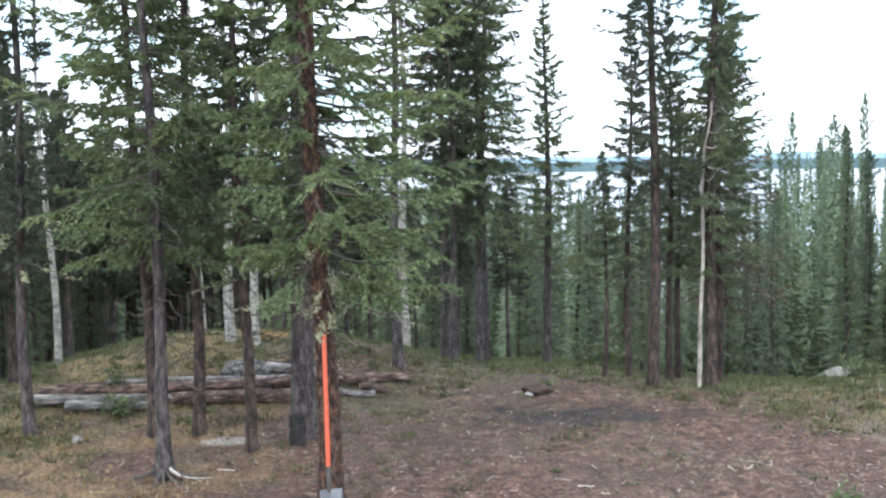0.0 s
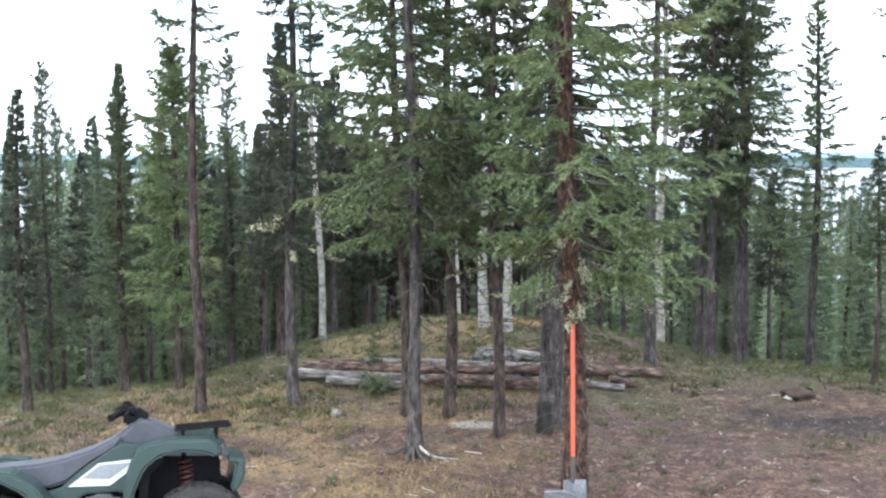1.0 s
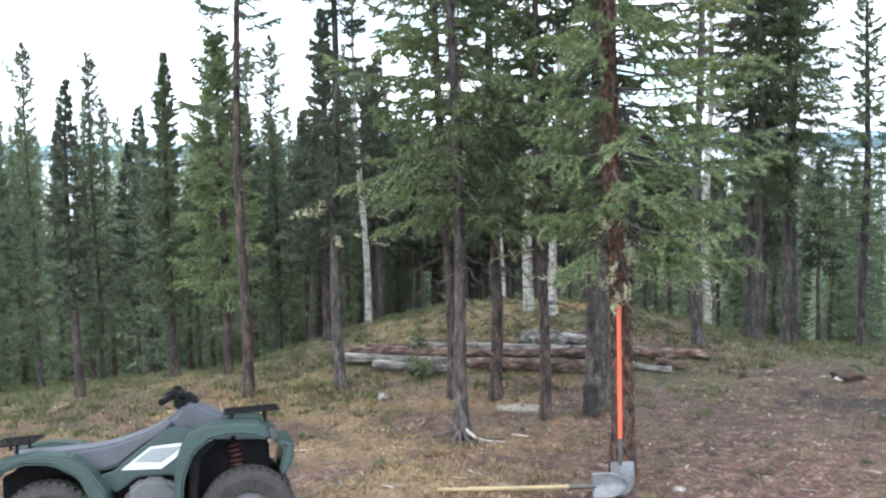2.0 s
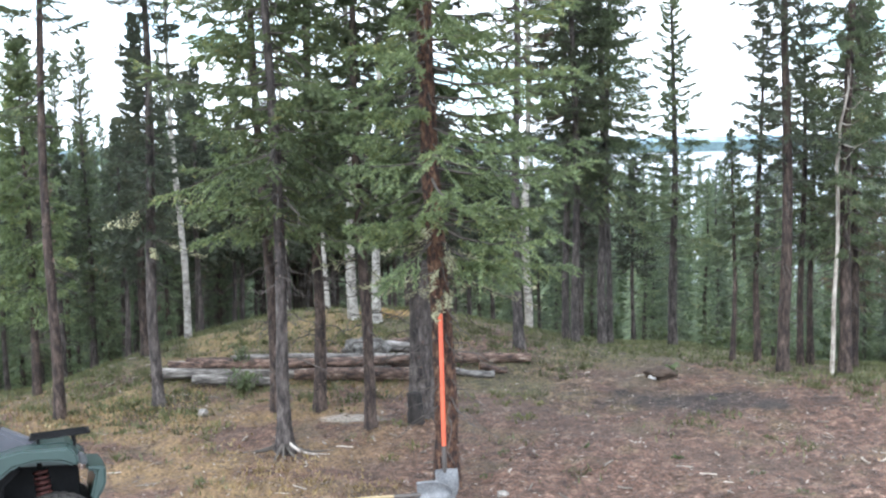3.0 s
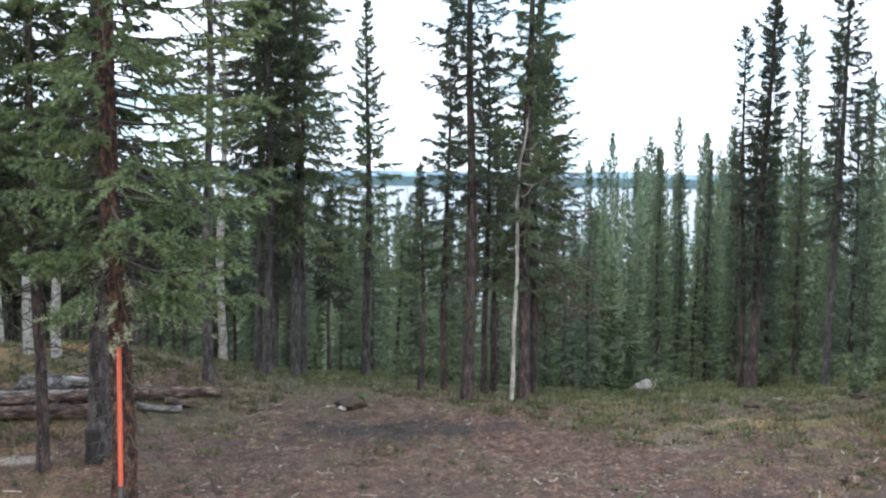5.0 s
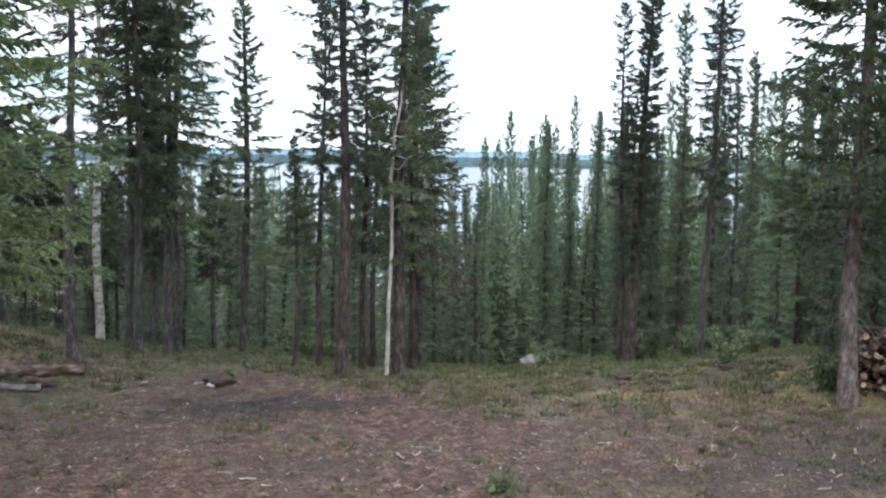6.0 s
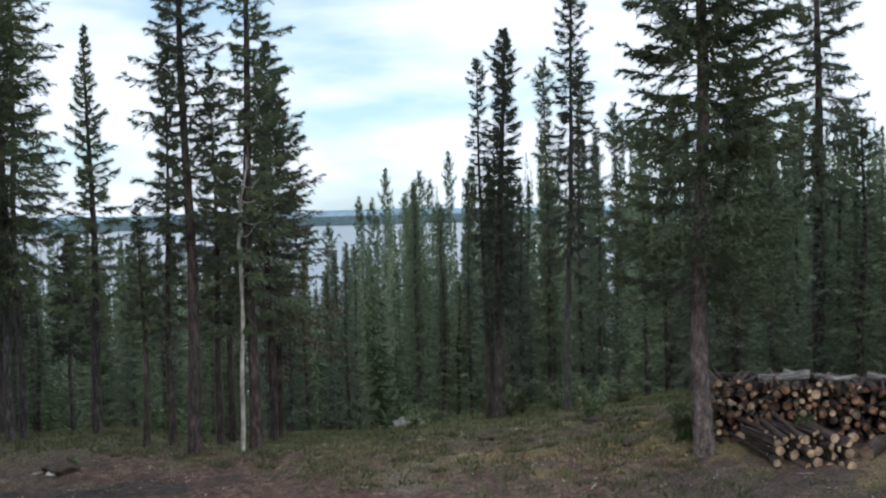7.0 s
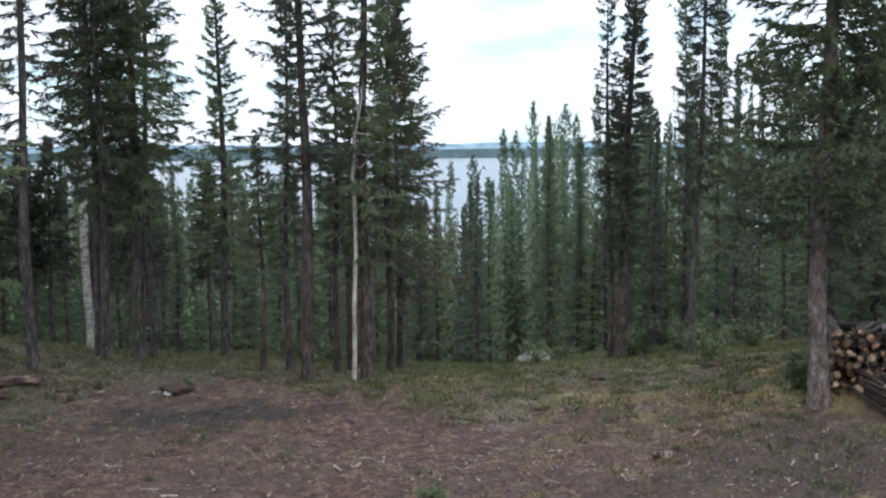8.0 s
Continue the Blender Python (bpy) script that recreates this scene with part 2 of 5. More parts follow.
def build_ground():
    ang = np.unique(np.concatenate([np.arange(-180, -52, 6.0), np.arange(-52, 62, 0.42), np.arange(62, 180, 6.0)]))
    rad = np.concatenate([[0.02, 0.3, 0.8, 1.5, 2.5, 3.5, 4.4], np.arange(5, 20, 0.11), np.geomspace(20, 4600, 70)])
    a, r = np.meshgrid(np.radians(ang), rad)
    x, y = r * np.sin(a), r * np.cos(a)
    z = ground_z(x, y)
    rng = np.random.default_rng(4)
    z += rng.normal(0, 0.010, z.shape) * (r > 4) * (r < 30)
    n, m = z.shape
    v = np.stack([x, y, z], -1).reshape(-1, 3)
    i = np.arange(n * m).reshape(n, m)
    nxt = np.roll(i, -1, 1)
    f = np.stack([i[:-1], i[1:], nxt[1:], nxt[:-1]], -1).reshape(-1, 4)
    faces = [tuple(q) for q in f] + [tuple(i[0])]
    mat, nd, lk = nodes_of("forest_floor")
    b = nd["Principled BSDF"]
    tc = nd.new("ShaderNodeTexCoord")

    def noise_at(scale, detail=5, rough=0.6):
        t = nd.new("ShaderNodeTexNoise")
        t.inputs["Scale"].default_value, t.inputs["Detail"].default_value, t.inputs["Roughness"].default_value = scale, detail, rough
        lk.new(tc.outputs["Object"], t.inputs["Vector"])
        return t.outputs["Fac"]

    def band(src, lo, hi, to0=0.0, to1=1.0):
        t = nd.new("ShaderNodeMapRange")
        t.interpolation_type = "SMOOTHSTEP"
        t.inputs["From Min"].default_value, t.inputs["From Max"].default_value = lo, hi
        t.inputs["To Min"].default_value, t.inputs["To Max"].default_value = to0, to1
        lk.new(src, t.inputs["Value"])
        return t.outputs["Result"]

    def math2(op, p, q):
        t = nd.new("ShaderNodeMath")
        t.operation = op
        for s, val in ((0, p), (1, q)):
            if isinstance(val, float):
                t.inputs[s].default_value = val
            else:
                lk.new(val, t.inputs[s])
        return t.outputs["Value"]

    def mixed(fac, p, q):
        t = nd.new("ShaderNodeMixRGB")
        lk.new(fac, t.inputs[0])
        for s, val in ((1, p), (2, q)):
            if isinstance(val, tuple):
                t.inputs[s].default_value = (*val, 1)
            else:
                lk.new(val, t.inputs[s])
        return t.outputs["Color"]

    def spot(px, py, rx, ry):
        mp = nd.new("ShaderNodeMapping")
        mp.vector_type = "TEXTURE"
        mp.inputs["Location"].default_value, mp.inputs["Scale"].default_value = (px, py, 0), (rx, ry, 40)
        lk.new(tc.outputs["Object"], mp.inputs["Vector"])
        ln = nd.new("ShaderNodeVectorMath")
        ln.operation = "LENGTH"
        lk.new(mp.outputs["Vector"], ln.inputs[0])
        wob = math2("ADD", ln.outputs["Value"], band(noise_at(2.2), 0.25, 0.75, -0.45, 0.45))
        return band(wob, 1.1, 0.5)

    ramp = ramp_node(nd, [(0.37, (0.022, 0.013, 0.010)), (0.46, (0.086, 0.047, 0.034)), (0.55, (0.162, 0.091, 0.064)), (0.64, (0.33, 0.222, 0.165))])
    lk.new(noise_at(6.0, 11, 0.82), ramp.inputs["Fac"])
    green = ramp_node(nd, [(0.36, (0.030, 0.028, 0.015)), (0.5, (0.092, 0.080, 0.038)), (0.64, (0.20, 0.155, 0.078))])
    lk.new(noise_at(6.0, 10, 0.8), green.inputs["Fac"])
    sep = nd.new("ShaderNodeSeparateXYZ")
    lk.new(tc.outputs["Object"], sep.inputs[0])
    ln = nd.new("ShaderNodeVectorMath")
    ln.operation = "LENGTH"
    lk.new(tc.outputs["Object"], ln.inputs[0])
    reach = math2("ADD", ln.outputs["Value"], band(noise_at(0.55, 4), 0.25, 0.75, -3.2, 3.2))
    col = mixed(band(reach, 11.6, 15.2), ramp.outputs["Color"], green.outputs["Color"])
    col = mixed(band(noise_at(0.6, 5), 0.48, 0.66, 0.0, 0.55), col, (0.085, 0.058, 0.044))
    col = mixed(band(noise_at(1.3, 6), 0.53, 0.66, 0.0, 0.35), col, (0.135, 0.118, 0.06))
    straw = math2("MULTIPLY", band(noise_at(0.8, 5), 0.43, 0.56), band(sep.outputs["X"], -1.2, -3.0))
    col = mixed(math2("MULTIPLY", straw, 0.62), col, (0.27, 0.18, 0.082))
    straw2 = math2("MULTIPLY", band(noise_at(0.95, 5), 0.52, 0.62), band(sep.outputs["X"], 3.2, 5.0))
    col = mixed(math2("MULTIPLY", straw2, 0.55), col, (0.24, 0.19, 0.08))
    col = mixed(math2("MULTIPLY", spot(1.25, 11.8, 1.3, 0.55), 0.85), col, (0.028, 0.023, 0.022))
    col = mixed(math2("MULTIPLY", spot(4.12, 10.8, 0.3, 0.42), 0.24), col, (0.34, 0.31, 0.25))
    col = mixed(math2("MULTIPLY", spot(-2.42, 10.72, 0.38, 0.13), 0.6), col, (0.42, 0.39, 0.35))
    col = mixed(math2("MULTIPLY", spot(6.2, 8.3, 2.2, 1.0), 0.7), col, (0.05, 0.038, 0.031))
    col = mixed(math2("MULTIPLY", spot(-2.8, 15.4, 0.5, 0.7), 0.8), col, (0.33, 0.19, 0.055))
    col = mixed(math2("MULTIPLY", spot(7.48, 11.7, 0.5, 0.45), 0.7), col, (0.31, 0.18, 0.06))
    col = mixed(math2("MULTIPLY", spot(5.05, 11.5, 0.5, 0.45), 0.6), col, (0.30, 0.215, 0.09))
    far = band(ln.outputs["Value"], 60, 200)
    col = mixed(far, col, (0.05, 0.065, 0.035))
    fine = band(noise_at(30, 6, 0.75), 0.36, 0.64, 0.42, 1.58)
    hsv = nd.new("ShaderNodeHueSaturation")
    lk.new(col, hsv.inputs["Color"])
    lk.new(fine, hsv.inputs["Value"])
    lk.new(hsv.outputs["Color"], b.inputs["Base Color"])
    b.inputs["Roughness"].default_value = 0.95
    bp = nd.new("ShaderNodeBump")
    bp.inputs["Strength"].default_value, bp.inputs["Distance"].default_value = 0.8, 0.04
    lk.new(noise_at(22, 6, 0.7), bp.inputs["Height"])
    lk.new(bp.outputs["Normal"], b.inputs["Normal"])
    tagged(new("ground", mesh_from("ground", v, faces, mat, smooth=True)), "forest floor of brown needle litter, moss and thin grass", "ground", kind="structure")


build_ground()


def sector_sheet(name, r0, r1, z0, z1, mat, label, category, wave=0.0, a0=-75, a1=80, steps=220, rings=2):
    a = np.radians(np.linspace(a0, a1, steps))
    rng = np.random.default_rng(11)
    up = np.zeros(steps)
    for k, amp in ((3, 0.5), (7, 0.3), (17, 0.15), (41, 0.1)):
        up += amp * np.sin(k * a * 2 + rng.random() * 6)
    rows = []
    for j in range(rings):
        f = j / (rings - 1)
        r, z = r0 + (r1 - r0) * f, z0 + (z1 - z0) * f + (wave * up if j == rings - 1 else 0)
        rows.append(np.stack([r * np.sin(a), r * np.cos(a), np.zeros(steps) + z], -1))
    v = np.concatenate(rows)
    i = np.arange(rings * steps).reshape(rings, steps)
    f = np.stack([i[:-1, :-1], i[:-1, 1:], i[1:, 1:], i[1:, :-1]], -1).reshape(-1, 4)
    tagged(new(name, mesh_from(name, v, f, mat)), label, category, kind="structure")


WATER = surface("lake_water", [(0.3, (0.10, 0.13, 0.16)), (0.7, (0.16, 0.19, 0.22))], 0.02, 0.28, 0.25, 0.5, (1, 0.3, 1))
# blue distance haze over shore and hills is put into these colours
FAR_SHORE = surface("far_shore_hazed", [(0.3, (0.05, 0.09, 0.10)), (0.7, (0.085, 0.13, 0.14))], 0.01, 1.0, 0)
FAR_HILL = surface("far_hills_hazed", [(0.3, (0.22, 0.33, 0.40)), (0.7, (0.27, 0.38, 0.45))], 0.003, 1.0, 0)
sector_sheet("water", 120, 3300, LAKE_Z, LAKE_Z, WATER, "pale grey lake surface reflecting the overcast sky", "lake", rings=8)
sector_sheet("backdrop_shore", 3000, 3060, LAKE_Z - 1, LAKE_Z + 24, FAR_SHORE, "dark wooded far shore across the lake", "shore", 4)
sector_sheet("backdrop_hills", 4300, 4400, LAKE_Z, LAKE_Z + 42, FAR_HILL, "hills beyond the lake, haze painted in as pale blue", "hills", 14)


# ---- spruces ----
def spruce_meshes(seed, h, crown0, rad, r0=0.08, n_br=100, n_tw=20, n_sh=9, sh=0.07, wd=0.012, bias=(0, 0), club=0.0, ragged=0.45, droop=0.45, taper=0.8,
                  lean=(0, 0), dead=14, bark=None, needles=None, flare=0.45, wob=0.03, bare=0.18, sides=12, pack=0.8):
    rng = np.random.default_rng(seed)
    trunk, axis = lathe_trunk("trunk", h, r0, bark or BARK_RED, rng, lean, wob, flare, sides=sides, top=0.1)
    u = np.sort(np.clip((np.arange(n_br) + rng.uniform(-0.7, 1.7, n_br)) / n_br, 0, 1)) ** pack
    z = crown0 + (h - crown0 - 0.05) * u
    ln = rad * ((1 - u) ** taper * 0.96 + 0.04) * np.clip(0.8 + u * 3, 0, 1) + club * np.exp(-(((u - 0.9) / 0.07) ** 2))
    az = np.arange(n_br) * 2.39996 + rng.normal(0, 0.5, n_br)
    hd = np.stack([np.cos(az), np.sin(az), 0 * az], -1)
    ln = ln * rng.uniform(1 - ragged, 1.12, n_br) * np.clip(1 + hd[:, 0] * bias[0] + hd[:, 1] * bias[1], 0.25, 2) * np.where(rng.random(n_br) < 0.1, 1.3, 1.0)
    ln = np.minimum(ln, rad * 1.22)
    el = np.interp(u, [0, 0.55, 1], [-droop, -droop * 0.35, 0.75]) + rng.normal(0, 0.13, n_br)
    base = axis(z)
    curl = np.where(u < 0.8, 0.28, 0.1) * rng.uniform(0.4, 1.3, n_br)

    def at(s):
        return base[:, None] + ln[:, None, None] * (hd[:, None] * (np.cos(el)[:, None] * s)[..., None] + np.array([0, 0, 1.0]) * (np.sin(el)[:, None] * s + curl[:, None] * s * s)[..., None])

    s4 = np.broadcast_to(np.linspace(0, 1, 5), (n_br, 5))
    limb_v, limb_f = tubes(at(s4), (0.004 + 0.008 * ln)[:, None] * (1.05 - 0.9 * s4))
    if dead:
        dz = rng.uniform(min(0.6, crown0 * 0.4), crown0 + (0.5 if dead < 60 else 0.5 * (h - crown0)), dead)
        da = rng.random(dead) * 6.283
        dl = rng.uniform(0.12, 0.5, dead) * min(1, rad * 1.2) * (1 if dead < 60 else 1.25)
        p0 = axis(dz)
        sd = np.linspace(0, 1, 5)
        dd = np.stack([np.cos(da), np.sin(da), 0 * da], -1)
        pts = p0[:, None] + dl[:, None, None] * (dd[:, None] * sd[None, :, None] + np.array([0, 0, -0.45]) * (sd * sd)[None, :, None] + rng.normal(0, 0.05, (dead, 5, 3)))
        pts[:, 0] = p0
        v2, f2 = tubes(pts, np.full((dead, 5), 0.008) * (1.1 - 0.8 * sd))
        limb_f = np.concatenate([limb_f, f2 + len(limb_v)])
        limb_v = np.concatenate([limb_v, v2])
    limbs = mesh_from("branchwork", limb_v, limb_f, LIMB)
    # twigs
    s = bare + (1 - bare) * (np.arange(n_tw)[None] + rng.random((n_br, n_tw))) / n_tw
    p = at(s)
    tan = at(np.clip(s + 0.03, 0, 2)) - p
    tan /= np.linalg.norm(tan, axis=2, keepdims=True) + 1e-9
    lat = np.cross(tan, np.array([0, 0, 1.0]))
    lat /= np.linalg.norm(lat, axis=2, keepdims=True) + 1e-9
    side = np.where(np.arange(n_tw) % 2 == 0, 1.0, -1.0)[None] * np.ones((n_br, 1))
    phi = rng.uniform(0.35, 1.2, (n_br, n_tw)) * (1 - 0.55 * s)
    td = tan * np.cos(phi)[..., None] + lat * (side * np.sin(phi))[..., None] + np.array([0, 0, 1.0]) * rng.normal(-0.18, 0.25, (n_br, n_tw))[..., None]
    td /= np.linalg.norm(td, axis=2, keepdims=True)
    tl = (0.02 + (0.025 + 0.42 * ln)[:, None] * (1.02 - 0.8 * s)) * rng.uniform(0.5, 1.1, (n_br, n_tw))
    v = (np.arange(n_sh) + rng.random((n_br, n_tw, n_sh))) / n_sh
    q = p[:, :, None] + td[:, :, None] * (tl[..., None] * v)[..., None]
    q[..., 2] -= 0.25 * (tl[..., None] * v * v)
    rv = rng.normal(0, 1, q.shape)
    rv /= np.linalg.norm(rv, axis=-1, keepdims=True)
    d = td[:, :, None] * 0.85 + rv * 0.75
    d /= np.linalg.norm(d, axis=-1, keepdims=True)
    w = np.cross(d, rng.normal(0, 1, q.shape))
    w /= np.linalg.norm(w, axis=-1, keepdims=True) + 1e-9
    size = rng.uniform(0.6, 1.25, q.shape[:-1])[..., None] * np.clip(0.45 + 1.4 * ln, 0, 1)[:, None, None, None]
    q, d, w = q.reshape(-1, 3), (d * size * sh).reshape(-1, 3), (w * size * wd).reshape(-1, 3)
    crown = slivers("crown", np.stack([q - w, q + w, q + d], 1), needles or NEEDLES)
    return trunk, limbs, crown


def bark_flakes(t, n, r, upto, seed):
    """Loose scales of bark that stand off a trunk."""
    rng = np.random.default_rng(seed)
    z, a = rng.uniform(0.05, upto, n), rng.random(n) * 6.283
    rr = r * (1.08 - 0.12 * z)
    p = np.stack([np.cos(a) * rr, np.sin(a) * rr, z], -1)
    tang = np.stack([-np.sin(a), np.cos(a), 0 * a], -1)
    d = np.stack([np.cos(a), np.sin(a), rng.normal(0.2, 0.8, n)], -1) * rng.uniform(0.008, 0.028, n)[:, None]
    w = tang * rng.uniform(0.006, 0.016, n)[:, None]
    tagged(part("bark_scale", slivers("bark_scale", np.stack([p - w, p + w, p + d], 1), LITTER), None, t), kind="stuff")


def lichen_boughs(t, n, lo, hi, reach, seed):
    """Dying lower boughs hung with pale lichen."""
    rng = np.random.default_rng(seed)
    s = np.linspace(0, 1, 6)
    a, z, ln = rng.random(n) * 6.283, rng.uniform(lo, hi, n), rng.uniform(0.4, 1.0, n) * reach
    out = np.stack([np.cos(a), np.sin(a), 0 * a], -1)
    p = out[:, None] * (ln[:, None] * s)[..., None] + np.array([0, 0, 1.0]) * (z[:, None] - 0.35 * ln[:, None] * s ** 1.5 + 0.12 * ln[:, None] * s ** 3)[..., None] + rng.normal(0, 0.015, (n, 6, 3)) * s[None, :, None]
    v, f = tubes(p, np.full((n, 6), 0.008) * (1.1 - 0.8 * s), 4)
    tagged(part("dead_bough", mesh_from("dead_bough", v, f, LIMB), None, t), kind="stuff")
    m = n * 80
    k, f = rng.integers(0, n, m), rng.uniform(1.6, 4.98, m)
    j = f.astype(int)
    q = p[k, j] + (p[k, j + 1] - p[k, j]) * (f - j)[:, None] + rng.normal(0, 0.014, (m, 3))
    d, w = rng.normal(0, 0.020, (m, 3)), rng.normal(0, 0.005, (m, 3))
    tagged(part("lichen", slivers("lichen", np.stack([q - w, q + w, q + d], 1), LICHEN), None, t), kind="stuff")


def spruce(x, y, label, seed, h, crown0, rad, group="spruces round the clearing", lichen=0, **kw):
    t = thing("spruce_tree", on_ground(x, y), label, "tree", group)
    trunk, limbs, crown = spruce_meshes(seed, h, crown0, rad, **kw)
    if math.hypot(x, y) < 13:
        bark_flakes(t, 260, kw.get("r0", 0.08), 2.6, seed)
    if lichen:
        lichen_boughs(t, lichen, 1.6, 2.3, 0.85, seed + 50)
    part("trunk", trunk, None, t)
    tagged(part("branchwork", limbs, None, t), kind="stuff")
    tagged(part("crown", crown, None, t), kind="stuff")
    return t



spruce(-1.25, 8.78, "tall spruce with flaking red-brown bark and long light-green boughs", 1, 7.6, 1.98, 1.08, n_br=195, n_tw=18, n_sh=42, sh=0.042, wd=0.0088, r0=0.102, bias=(0.4, -0.2), dead=150, bark=BARK_FRONT, needles=NEEDLES_LIGHT, ragged=0.6, droop=0.36, taper=0.55, bare=0.28, lichen=22, pack=1.15, lean=(-0.022, 0.0))
spruce(-1.72, 10.88, "thick dark-barked spruce standing behind the flaking one", 2, 8.4, 2.1, 1.0, n_br=130, n_sh=30, r0=0.125, dead=120, bark=BARK_GREY, needles=NEEDLES_DARK, flare=0.5, sh=0.045, wd=0.0095, pack=1.05, n_tw=16, bare=0.3)
spruce(-4.67, 11.27, "slim spruce with a ragged lichen-hung crown", 3, 7.4, 1.75, 0.5, n_br=190, n_tw=12, n_sh=13, r0=0.062, dead=22, bark=BARK_GREY, ragged=0.6, sh=0.07, wd=0.009, lichen=8, needles=NEEDLES_DARK)
spruce(-5.54, 10.72, "slim bare-stemmed spruce with thin sparse boughs", 4, 7.2, 2.9, 0.72, n_br=75, n_tw=12, n_sh=14, r0=0.058, dead=40, ragged=0.7, droop=0.05, taper=0.5, sh=0.07, wd=0.009)
spruce(-7.71, 10.78, "small dark spruce with thin lower boughs", 5, 3.67, 1.0, 0.36, n_br=124, n_tw=14, n_sh=8, r0=0.05, dead=20, needles=NEEDLES_DARK, sh=0.075, wd=0.0155)
spruce(-2.84, 9.66, "leaning spruce with spreading roots", 6, 7.4, 2.1, 1.0, n_br=135, n_tw=17, n_sh=30, r0=0.062, dead=70, bark=BARK_GREY, lean=(-0.012, 0.0), flare=1.1, taper=0.55, sh=0.045, wd=0.0095, pack=1.05, bare=0.26, needles=NEEDLES_LIGHT, ragged=0.6)
spruce(-3.30, 11.05, "spruce with a bare red-brown lower stem", 7, 7.8, 1.95, 1.1, n_br=135, n_tw=17, n_sh=30, r0=0.06, dead=70, lean=(-0.03, 0.0), bias=(-0.3, 0), taper=0.55, sh=0.045, wd=0.0095, pack=1.05, bare=0.26, needles=NEEDLES_LIGHT, ragged=0.6)
spruce(-2.83, 11.04, "spruce with a bare red-brown lower stem", 8, 7.8, 1.95, 1.05, n_br=135, n_tw=17, n_sh=30, r0=0.064, dead=70, taper=0.55, sh=0.045, wd=0.0095, pack=1.05, bare=0.26, needles=NEEDLES_LIGHT, ragged=0.6)
spruce(-2.18, 10.38, "spruce with a bare red-brown lower stem", 9, 7.2, 1.95, 1.0, n_br=135, n_tw=17, n_sh=30, r0=0.056, dead=70, lean=(-0.015, 0.0), taper=0.6, sh=0.045, wd=0.0095, lichen=5, pack=1.05, bare=0.26, needles=NEEDLES, ragged=0.6)
spruce(-0.88, 13.87, "dying grey-stemmed spruce with reddish-brown boughs", 10, 7.42, 2.57, 0.55, n_br=120, n_tw=11, r0=0.06794, bark=BARK_GREY, needles=NEEDLES_DEAD, sh=0.062, wd=0.0078, n_sh=17)
spruce(-0.15, 15.02, "dense dark spruce at the edge of the clearing", 11, 8.69, 1.95, 0.86, n_br=280, n_tw=15, r0=0.055, bark=BARK_GREY, needles=NEEDLES, sh=0.062, wd=0.0078, n_sh=17)
spruce(-0.28, 15.37, "dense dark spruce at the edge of the clearing", 12, 8.14, 2.08, 0.76, n_br=280, n_tw=14, r0=0.052, bark=BARK_GREY, needles=NEEDLES_DARK, sh=0.062, wd=0.0078, n_sh=17)
spruce(0.23, 15.5, "dense dark spruce at the edge of the clearing", 13, 8.21, 1.95, 0.92, n_br=280, n_tw=15, r0=0.06, bark=BARK_GREY, needles=NEEDLES, sh=0.062, wd=0.0078, n_sh=17)
spruce(1.385, 17.28, "narrow pointed spruce at the edge of the clearing", 14, 6.1, 1.39, 0.85, n_br=182, n_tw=14, r0=0.07, bark=BARK_GREY, needles=NEEDLES, ragged=0.7, droop=0.2, sh=0.062, wd=0.0078, taper=1.05, n_sh=17)
spruce(1.83, 14.1, "thin young spruce at the clearing edge", 15, 3.0, 1.26, 0.30, n_br=75, n_tw=12, n_sh=12, r0=0.03536, sh=0.06, wd=0.009)
spruce(2.18, 14.3, "thin dark spruce with ragged boughs", 16, 4.9, 1.27, 0.62, n_br=120, n_tw=14, n_sh=12, r0=0.04614, needles=NEEDLES_DARK, sh=0.06, wd=0.009, taper=0.9, ragged=0.7)
spruce(2.345, 13.5, "tall straight spruce with thin ragged upper boughs", 17, 7.83, 2.24, 0.72, n_br=210, n_tw=13, n_sh=17, r0=0.07482, dead=70, ragged=0.7, droop=0.15, taper=0.4, needles=NEEDLES_DARK, sh=0.062, wd=0.0078)
spruce(2.87, 15.05, "thin young spruce at the clearing edge", 18, 5.2, 1.50, 0.5, n_br=130, n_tw=14, n_sh=12, r0=0.04768, needles=NEEDLES, sh=0.06, wd=0.009, ragged=0.7)
spruce(3.12, 15.6, "thin young spruce at the clearing edge", 19, 4.1, 1.52, 0.5, n_br=120, n_tw=14, n_sh=12, r0=0.0489, needles=NEEDLES, sh=0.06, wd=0.009)
spruce(3.08, 13.55, "dark full-crowned spruce beside the dead pole", 20, 7.4, 1.47, 0.8, n_br=190, n_tw=14, n_sh=17, r0=0.07732, bias=(0.1, 0), needles=NEEDLES, ragged=0.75, taper=0.7, sh=0.062, wd=0.0078, dead=70)
spruce(3.65, 15.4, "spruce with thin stem at the edge of the clearing", 21, 5.6, 1.64, 0.85, n_br=210, n_tw=12, r0=0.05938, needles=NEEDLES, sh=0.062, wd=0.0078, n_sh=17, taper=0.7, ragged=0.7, bias=(0.3, 0), droop=0.5)
spruce(4.02, 16.9, "spruce with thin stem at the edge of the clearing", 22, 5.4, 1.2, 0.95, n_br=230, n_tw=12, r0=0.05889, needles=NEEDLES_DEAD, sh=0.062, wd=0.0078, n_sh=17, taper=0.6, ragged=0.7, bias=(0.4, 0), droop=0.55)
spruce(7.295, 16.0, "narrow dark spruce with a club-shaped top", 23, 6.13, 1.40, 0.5, n_br=300, n_tw=12, n_sh=16, r0=0.08933, needles=NEEDLES_DARK, taper=0.58, sh=0.06, wd=0.0075, club=0.1, ragged=0.6, lean=(0.035, 0))
